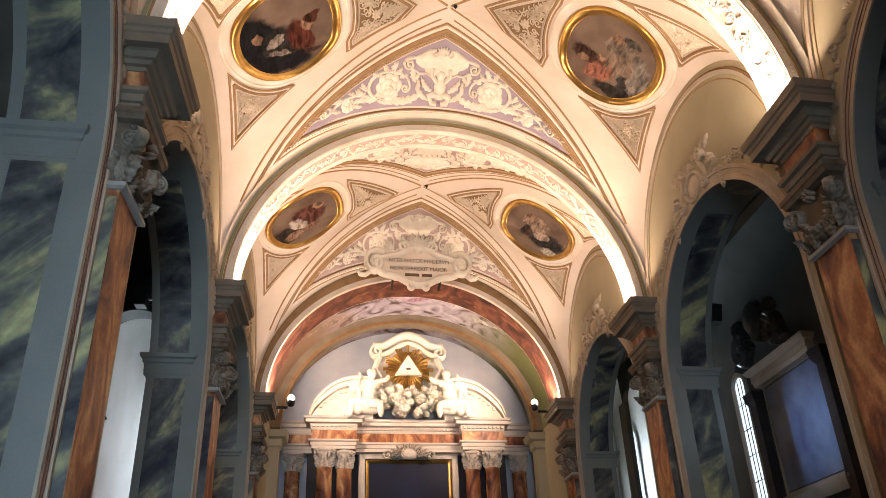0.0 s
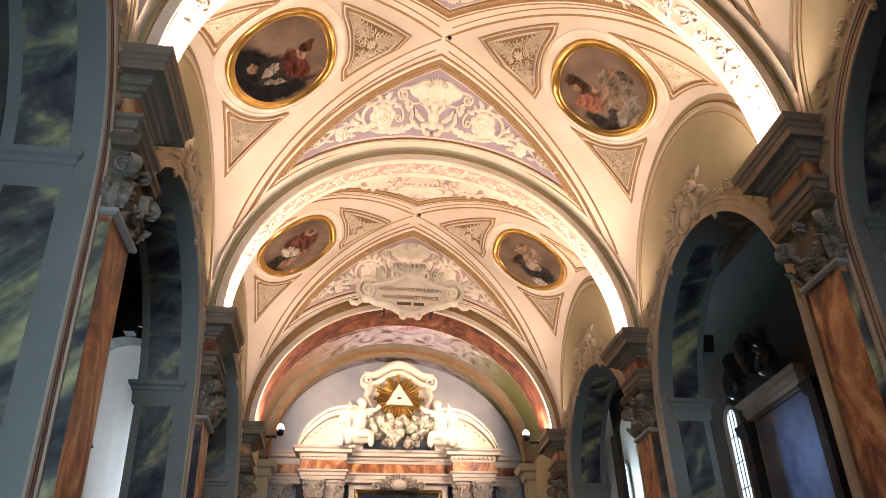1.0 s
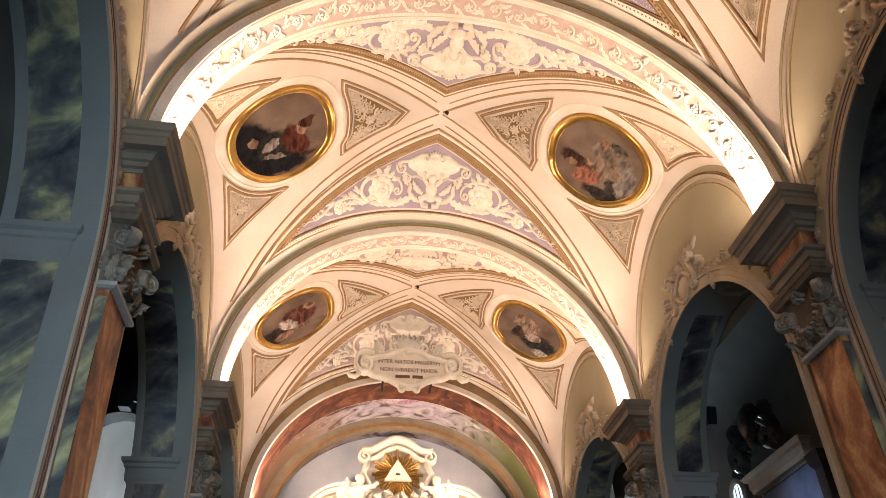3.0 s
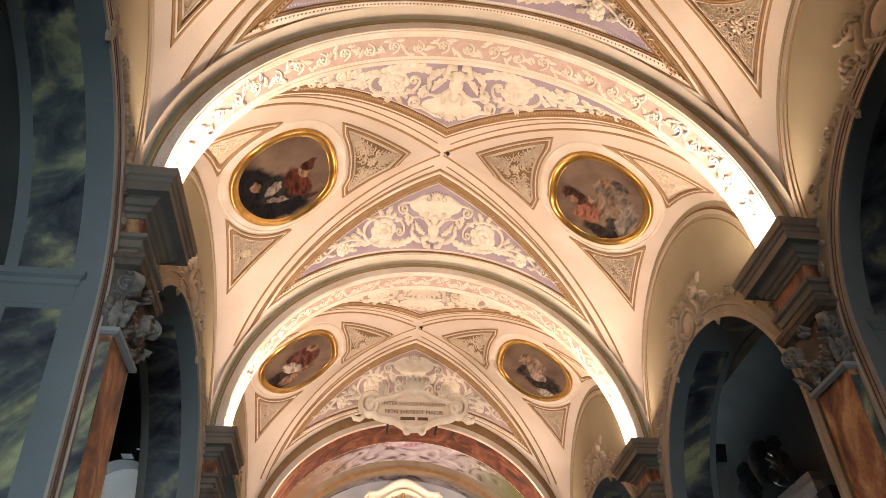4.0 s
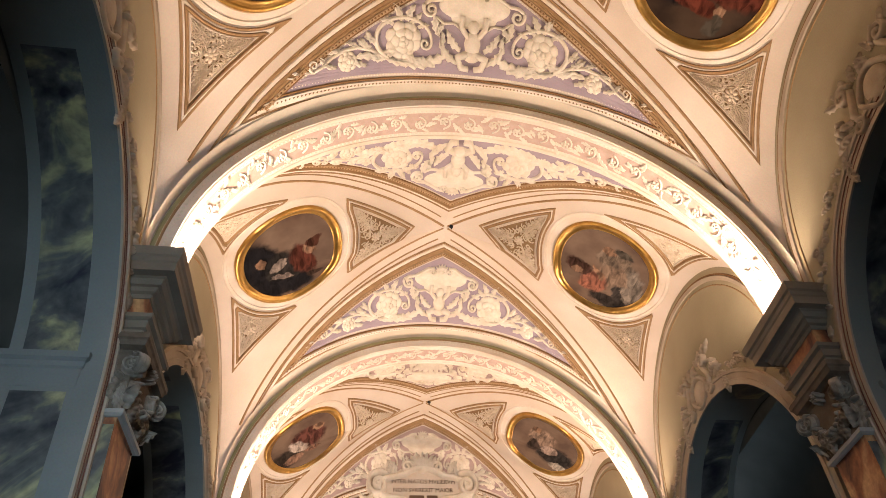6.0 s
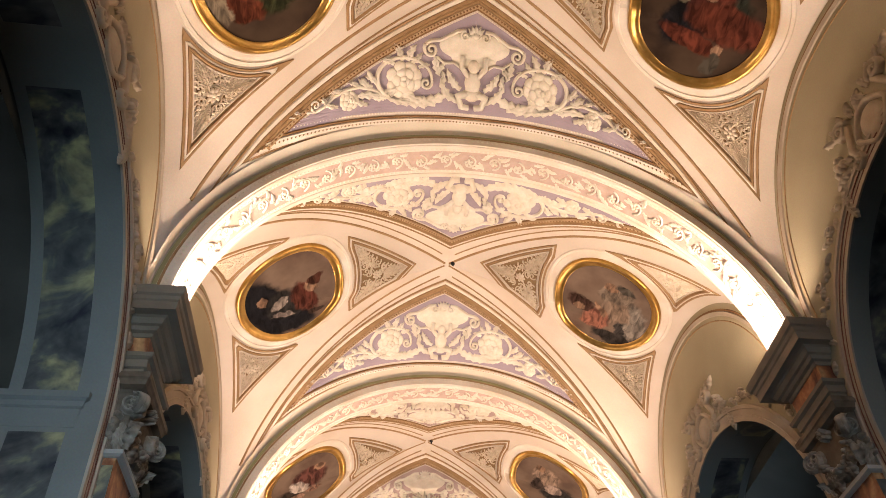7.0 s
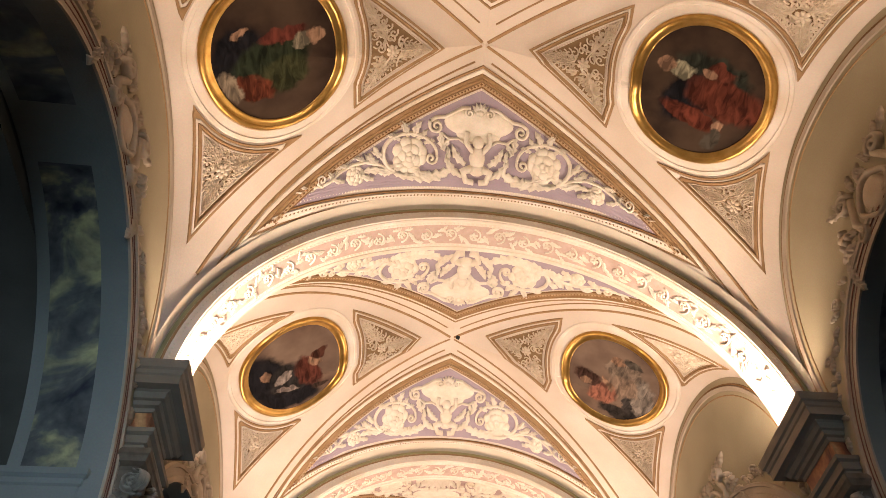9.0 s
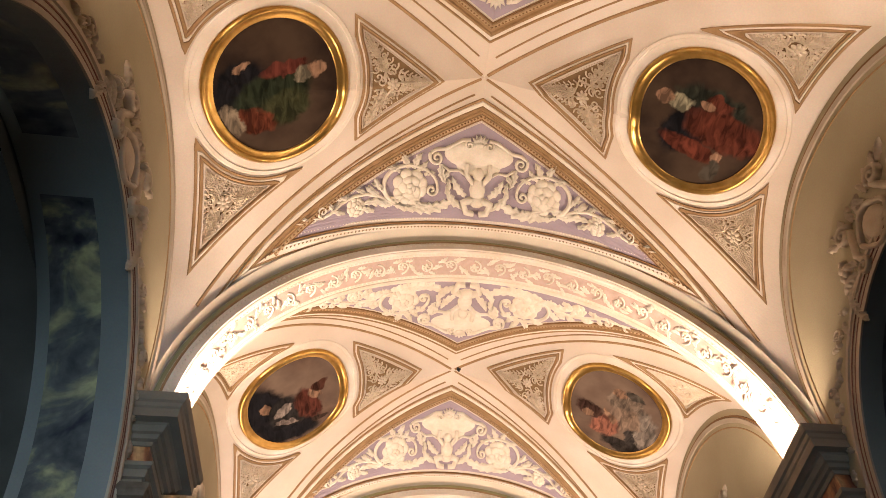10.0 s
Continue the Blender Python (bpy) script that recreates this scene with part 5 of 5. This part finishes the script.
# cartouche with its inscription, on the crown of the chancel arch
def cartouche():
    th = empty("inscription_cartouche", label="white stucco scroll cartouche with dark lettering on the arch", category="cartouche")
    y0, zc, k0 = 20.95, 12.14, 1.06
    m = lambda a, b, h: (k0 * a, y0 - h - 0.2 * b, zc + k0 * 1.12 * b)
    out = []
    for t in span(0, 2 * math.pi, 72)[:-1]:
        r = 1 + 0.1 * math.cos(4 * t) - 0.06 * math.cos(6 * t)
        out.append((1.12 * r * math.cos(t), 0.40 * r * math.sin(t) + 0.02))
    part("tablet", join(fill(m, out, 0.03, 5), moulding(m, out, [(-0.02, -0.12), (-0.02, 0.03), (0.0, 0.03)])), TABLET, th)
    part("rim", ribbon(m, out + out[:2], 0.075, lambda t: 0.2), STUCCO, th, "", True)
    for k in (-1, 1):
        S = lambda a, b, h, k=k: m(k * a, b, h)
        for name, geo in (("volute", ribbon(S, spiral(1.2, 0.08, 0.34, 2.4, 1.7, -1, 36), 0.07, 0.24)), ("volute_eye", dome(S, 1.2, 0.1, 0.07, 0.07, 0.2)), ("tail", ribbon(S, [(1.35, -0.15), (1.48, -0.24), (1.62, -0.22), (1.66, -0.14)], 0.05, 0.15)),
                          ("upper_curl", ribbon(S, spiral(0.42, 0.5, 0.16, 3.6, 1.4, -1, 24), 0.045, 0.18)), ("lower_curl", ribbon(S, spiral(0.22, -0.46, 0.13, 1.6, 1.3, 1, 22), 0.04, 0.16)),
                          ("leaf", leaf(S, 0.7, 0.36, 1.1, 0.42, 0.12, 0.15, -0.5, 4)), ("leaf", leaf(S, 0.9, 0.3, 1.4, 0.3, 0.08, 0.12, 0.5, 3))):
            part(name, geo, STUCCO, th)
        lo, hi = sorted((k * 0.7, k * 0.76))
        part("bracket", box(lo, y0 + 0.05, zc - 0.1, hi, 22.3, zc + 0.0), IRON, th, "iron bracket")
    g = [leaf(m, 0, 0.40, math.pi / 2 + 0.34 * i, 0.50, 0.11, 0.2, 0, 1) for i in range(-3, 4)]
    part("shell", join(*g, dome(m, 0, 0.44, 0.15, 0.1, 0.18)), STUCCO, th)
    for text, b, size in (("INTER NATOS MVLIERVM", 0.12, 0.165), ("NON SVRREXIT MAIOR", -0.08, 0.165)):
        cu = bpy.data.curves.new("letters", "FONT")
        cu.body, cu.size, cu.extrude, cu.align_x = text, size, 0.004, "CENTER"
        tmp = new("letters", cu)
        dg = bpy.context.evaluated_depsgraph_get()
        me = bpy.data.meshes.new_from_object(tmp.evaluated_get(dg))
        bpy.data.objects.remove(tmp)
        ob = new("lettering", me)
        me.materials.clear()
        me.materials.append(LETTER)
        ob.parent = th
        ob.matrix_basis = pose(0, y0 - 0.045 - 0.2 * b, zc + k0 * 1.12 * b, 90 + 11, 0, 4)
        tagged(ob, "dark painted lettering")
    for a0, a1 in ((-0.4, 0.02), (0.1, 0.4)):
        part("letter_bar", box(a0, y0 - 0.02, zc - 0.27, a1, y0 + 0.02, zc - 0.19), LETTER, th, "dark painted bar")
    return th


cartouche()


# ---- high altar ----
def high_altar():
    th = empty("high_altar", label="marble high altar with paired columns, entablature and broken pediment", category="altar")
    Y = 26.0
    part("altar_base", join(moulded(-3.4, Y - 0.5, 3.4, 26.9, 0, [(0, 0.1), (1.0, 0.1), (0.1, 0.2), (0.15, 0.2), (0.02, 0.05), (1.4, 0.05), (0.05, 0.12), (0.15, 0.14)])), PALE_STONE, th)
    part("back_wall", box(-3.3, 26.5, 2.8, 3.3, 26.95, 8.1), DARKSTONE, th)
    for k in (-1, 1):
        for x, yy in ((2.72, Y - 0.15), (2.1, Y + 0.12), (3.75, Y + 0.5)):
            col = part("column", lathe(k * x, yy, [(0.34, 2.87), (0.34, 3.0), (0.3, 3.03), (0.32, 3.12), (0.27, 3.16), (0.27, 4.5), (0.235, 7.3), (0.25, 7.33), (0.25, 7.38), (0.225, 7.4)], 20), RED, th, "red-brown marble column", True)
            cap = part("column_capital", lathe(k * x, yy, [(0.22, 7.4), (0.24, 7.7), (0.3, 7.85), (0.36, 7.9), (0.36, 7.97), (0.3, 7.98)], 16), PALE_STONE, col, "carved stone capital")
            g = []
            for i in range(8):
                t = 2 * math.pi * i / 8
                cm = lambda a, b, h, t=t: (k * x + (0.22 + h) * math.cos(t + a / 0.25), yy + (0.22 + h) * math.sin(t + a / 0.25), 7.42 + b)
                g.append(leaf(cm, 0, 0, math.pi / 2, 0.28, 0.08, 0.09, 0, 3))
                g.append(leaf(cm, 0.09, 0.18, math.pi / 2, 0.28, 0.07, 0.13, 0, 2))
                if i % 2:
                    g.append(ribbon(cm, spiral(0, 0.42, 0.09, math.pi / 2, 1.3, 1, 14), 0.025, 0.17))
            tagged(part("capital_foliage", join(*g), PALE_STONE, cap), kind="stuff")
    # entablature: centre and the two projecting ends
    def course(name, z, steps, mat, label=""):
        for x0, x1, dy in ((-1.75, 1.75, 0.12), (-3.15, -1.75, -0.28), (1.75, 3.15, -0.28), (-4.1, -3.15, 0.35), (3.15, 4.1, 0.35)):
            part(name, moulded(x0, Y + dy, x1, 26.95, z, steps), mat, th, label)
    course("architrave", 7.98, [(0, 0.0), (0.1, 0.0), (0.01, 0.03), (0.1, 0.03), (0.03, 0.09), (0.05, 0.1)], PALE_STONE)
    course("frieze", 8.28, [(0, 0.0), (0.3, 0.0)], RED, "red-brown marble frieze")
    course("cornice", 8.58, [(0, 0.02), (0.05, 0.04), (0.14, 0.05), (0.02, 0.14), (0.0, 0.2), (0.1, 0.2), (0.03, 0.26), (0.06, 0.28)], PALE_STONE)
    for i in range(27):
        x = -1.69 + 0.13 * i
        part("dentil", box(x - 0.035, Y + 0.0, 8.66, x + 0.035, Y + 0.1, 8.75), PALE_STONE, th)
    for k in (-1, 1):
        for i in range(10):
            x = k * (1.83 + 0.14 * i)
            part("dentil", box(x - 0.035, Y - 0.41, 8.66, x + 0.035, Y - 0.3, 8.75), PALE_STONE, th)
    # picture
    fm = lambda a, b, h: (a, Y + 0.4 - h, b)
    edge = side_line([(-1.42, 3.2), (1.42, 3.2), (1.42, 7.78), (-1.42, 7.78)], 3)
    part("picture_surround", moulding(fm, inset(edge, -0.22), [(0, -0.1), (0, 0.1), (0.05, 0.14), (0.1, 0.1), (0.2, 0.12), (0.22, 0.02)]), PALE_STONE, th)
    # carved shell over the picture
    sm = lambda a, b, h: (a, Y + 0.1 - h, 7.72 + b)
    g = [dome(sm, 0, 0.2, 0.3, 0.2, 0.16, 0, 14)] + [leaf(sm, 0.1 * i, 0.1, math.pi / 2 - 0.28 * i, 0.5 - 0.03 * abs(i), 0.09, 0.14, 0, 3) for i in range(-5, 6)]
    for k in (-1, 1):
        g.append(ribbon(lambda a, b, h: sm(k * a, b, h), spiral(0.72, 0.12, 0.17, 2.5, 1.3, -1, 20), 0.04, 0.14))
    for piece in g:
        part("shell_leaf", piece, PALE_STONE, th)
    # broken curved pediment
    for k in (-1, 1):
        def pedi(d0, d1, lift, y0, y1):
            v, f = [], []
            pts = []
            for i in range(15):
                t = i / 14
                pts.append((3.25 - 2.05 * t, 9.0 + 1.45 * math.sin(t * math.pi / 2 * 0.92) ** 0.62 - 0.5 * max(0, t - 0.45)))
            for x, z in pts:
                top = z + lift
                v.extend([(k * x, y0, max(top - d1, 8.98)), (k * x, y0, top), (k * x, y1, top), (k * x, y1, max(top - d1, 8.98))])
            for i in range(14):
                for q in range(4):
                    j = (q + 1) % 4
                    f.append((4 * i + q, 4 * i + j, 4 * i + 4 + j, 4 * i + 4 + q))
            f += [(0, 1, 2, 3), (59, 58, 57, 56)]
            return v, f
        part("pediment", pedi(0, 3, 0.0, Y - 0.1, 26.9), STUCCO, th, "white broken pediment")
        part("pediment_cornice", pedi(0, 0.16, 0.05, Y - 0.36, Y - 0.1), STUCCO, th)
        part("pediment_cornice", pedi(0, 0.1, 0.16, Y - 0.48, Y - 0.1), STUCCO, th)
        for i in range(9):
            x = k * (2.9 - 0.16 * i)
            z = 9.0 + 1.45 * math.sin((3.25 - abs(x)) / 2.05 * math.pi / 2 * 0.92) ** 0.62 - 0.5 * max(0, (3.25 - abs(x)) / 2.05 - 0.45) - 0.2
            part("dentil", box(x - 0.04, Y - 0.2, z - 0.05, x + 0.04, Y - 0.1, z + 0.05), STUCCO, th)
    return th


high_altar()
pic = empty("altarpiece", label="dark painting in a gilt frame over the altar", category="painting")
fm = lambda a, b, h: (a, 26.36 - h, b)
edge = side_line([(-1.4, 3.22), (1.4, 3.22), (1.4, 7.76), (-1.4, 7.76)], 3)
part("frame", moulding(fm, edge, [(0, -0.08), (0, 0.04), (0.04, 0.06), (0.08, 0.03), (0.1, 0.0)]), GOLD, pic, "gilt frame")
part("canvas", fill(fm, inset(edge, 0.08), 0.006, 4), NIGHTPAINT, pic, "dark blue-black canvas")


def gloria():
    """Stucco glory: crest, gilt rays, triangle and clouds."""
    Y = 25.9
    th = empty("stucco_glory", label="white stucco glory with gilt rays and a white triangle", category="sculpture")
    m = lambda a, b, h: (a, Y - h, 10.75 + b)
    crest = []
    for i in range(41):
        t = i / 40
        x = -1.2 + 2.4 * t
        crest.append((x, 0.72 + 0.42 * math.exp(-(x / 0.78) ** 4) + 0.07 * math.cos(5.2 * x)))
    out = [(-1.05, -1.2), (1.05, -1.2), (1.1, 0.2)] + [(x, z) for x, z in crest[::-1]] + [(-1.1, 0.2)]
    part("backing", join(fill(m, out, -0.1, 5), moulding(m, out, [(0, -0.8), (0, -0.1), (0.01, -0.1)])), STUCCO, th)
    part("crest", ribbon(m, crest, 0.14, 0.3), STUCCO, th, "", True)
    part("crest", ribbon(m, [(x * 0.95, z - 0.28) for x, z in crest], 0.07, 0.2), STUCCO, th, "", True)
    for k in (-1, 1):
        part("crest_scroll", ribbon(lambda a, b, h, k=k: m(k * a, b, h), spiral(1.08, 0.55, 0.24, 1.6, 1.5, -1, 26), 0.07, 0.3), STUCCO, th)
        part("side_scroll", ribbon(lambda a, b, h, k=k: m(k * a, b, h), [(1.0, 0.4), (1.15, 0.0), (0.95, -0.4), (1.1, -0.8)], 0.1, 0.25), STUCCO, th)
    g = []
    rnd = random.Random(3)
    for i in range(36):
        t = 2 * math.pi * i / 36
        r = 0.86 if i % 3 == 0 else rnd.uniform(0.62, 0.8)
        g.append(ribbon(m, [(0.2 * math.cos(t), 0.2 * math.sin(t)), (r * 0.9 * math.cos(t), r * 0.9 * math.sin(t)), (r * math.cos(t), r * math.sin(t))], lambda q: 0.03 + 0.035 * q, lambda q: 0.12 - 0.06 * q))
    part("gilt_disc", dome(m, 0, 0, 0.5, 0.5, 0.06, 0, 20), GOLD, th, "gilt disc")
    for ray in g:
        part("gilt_ray", ray, GOLD, th, "gilt ray")
    tri = [(-0.46, -0.27), (0.46, -0.27), (0.0, 0.46)]
    part("triangle", join(([tuple(m(a, b, 0.2)) for a, b in tri] + [tuple(m(a, b, 0.05)) for a, b in tri], [(0, 1, 2), (0, 1, 4, 3), (1, 2, 5, 4), (2, 0, 3, 5)])), STUCCO, th, "white triangle")
    part("triangle_mark", dome(lambda a, b, h: m(a, b, 0.2 + h), 0, -0.05, 0.09, 0.045, 0.02, 0, 12), LETTER, th)
    # clouds
    for i in range(90):
        t = rnd.random()
        x = rnd.uniform(-1.5, 1.5)
        z = -0.75 - 0.95 * rnd.random() * (1 - (abs(x) / 2.2) ** 2) + 0.2 * abs(x)
        r = rnd.uniform(0.07, 0.16)
        h = rnd.uniform(0.15, 0.5)
        part("cloud", join(dome(m, x, z, r * 1.4, r, h, rnd.uniform(-0.8, 0.8), 10), ribbon(m, spiral(x, z, r * 1.1, rnd.random() * 6, 0.9, rnd.choice((-1, 1)), 14), r * 0.2, h * 1.05)), STUCCO, th, "", True)
    return th


gloria()


def stucco_statue(k):
    """A plain seated stucco figure on the pediment, as one mesh."""
    x, Y, z = k * 1.36, 25.45, 9.1
    g = []
    def ball(a, b, c, r0, r1, r2, n=12):
        v, f = [], []
        for i in range(7):
            t = math.pi * i / 6
            for j in range(n):
                p = 2 * math.pi * j / n
                v.append((x + k * a + r0 * math.sin(t) * math.cos(p), Y + b + r1 * math.sin(t) * math.sin(p), z + c + r2 * math.cos(t)))
        for i in range(6):
            for j in range(n):
                q = (j + 1) % n
                f.append((i * n + j, i * n + q, i * n + n + q, i * n + n + j))
        return v, f
    g += [ball(0.06, 0, 0.30, 0.32, 0.28, 0.26), ball(0.0, 0, 0.62, 0.25, 0.21, 0.27), ball(-0.04, -0.02, 0.92, 0.24, 0.18, 0.24), ball(-0.08, -0.04, 1.12, 0.09, 0.09, 0.12), ball(-0.12, -0.08, 1.28, 0.15, 0.16, 0.18), ball(-0.1, 0.02, 1.36, 0.17, 0.15, 0.13),
          ball(0.3, -0.16, 0.30, 0.34, 0.16, 0.15), ball(0.56, -0.2, 0.08, 0.11, 0.12, 0.28), ball(0.64, -0.28, -0.16, 0.17, 0.1, 0.07), ball(-0.2, -0.2, 0.24, 0.26, 0.17, 0.15), ball(-0.4, -0.24, 0.02, 0.11, 0.12, 0.26),
          ball(-0.3, -0.12, 0.98, 0.13, 0.1, 0.13), ball(-0.48, -0.2, 1.02, 0.17, 0.08, 0.08), ball(-0.64, -0.26, 1.1, 0.08, 0.08, 0.09), ball(0.22, -0.1, 0.86, 0.1, 0.1, 0.2), ball(0.32, -0.2, 0.62, 0.09, 0.09, 0.18),
          ball(0.3, 0.16, 1.12, 0.1, 0.07, 0.34), ball(0.42, 0.2, 1.02, 0.12, 0.06, 0.32), ball(0.54, 0.22, 0.88, 0.11, 0.06, 0.26), ball(0.05, 0.1, 0.12, 0.5, 0.2, 0.16), ball(0.36, 0.0, 0.1, 0.2, 0.22, 0.22)]
    v, f = join(*g)
    ob = thing("statue", v, f, STUCCO, True, label="plain white stucco figure seated on the pediment", category="statue", group="statues on the altar")
    fuse = ob.modifiers.new("fuse", "REMESH")
    fuse.mode, fuse.voxel_size, fuse.use_smooth_shade = "VOXEL", 0.03, True
    relax = ob.modifiers.new("relax", "SMOOTH")
    relax.iterations, relax.factor = 3, 0.5
    return ob


for k in (-1, 1):
    stucco_statue(k)


# ---- lamp hooks at the crossings of the vault ----
for n in (2, 3):
    x, y = 0.12, MIDS[n] - 0.06
    z = vault(n, x, y)
    hook = empty("ceiling_hook", label="small black iron hook in the crown of the vault", category="hook", group="vault hooks")
    part("plate", lathe(x, y, [(0.01, z - 0.03), (0.045, z - 0.03), (0.045, z + 0.03), (0.01, z + 0.03)], 10), IRON, hook)
    part("stem", lathe(x, y, [(0.014, z - 0.09), (0.018, z - 0.06), (0.012, z - 0.02)], 8), IRON, hook)


# ---- loudspeakers in the arches ----
def loudspeaker(x, y, z):
    th = empty("loudspeaker", label="small black loudspeaker on the arch pier", category="loudspeaker", group="loudspeakers")
    s = 1 if x > 0 else -1
    part("cabinet", loft([(x - 0.1, y - 0.26, x + 0.1, y - 0.02, z - 0.2), (x - 0.13, y - 0.34, x + 0.13, y - 0.02, z + 0.16), (x - 0.12, y - 0.33, x + 0.12, y - 0.03, z + 0.18)]), IRON, th)
    part("bracket", box(*sorted_box((s * 5.59, y - 0.12, z - 0.03), (x, y - 0.06, z + 0.03))), IRON, th)
    return th


for x, z in ((-5.95, 8.2), (6.0, 8.3)):
    loudspeaker(x, 15.1, z)
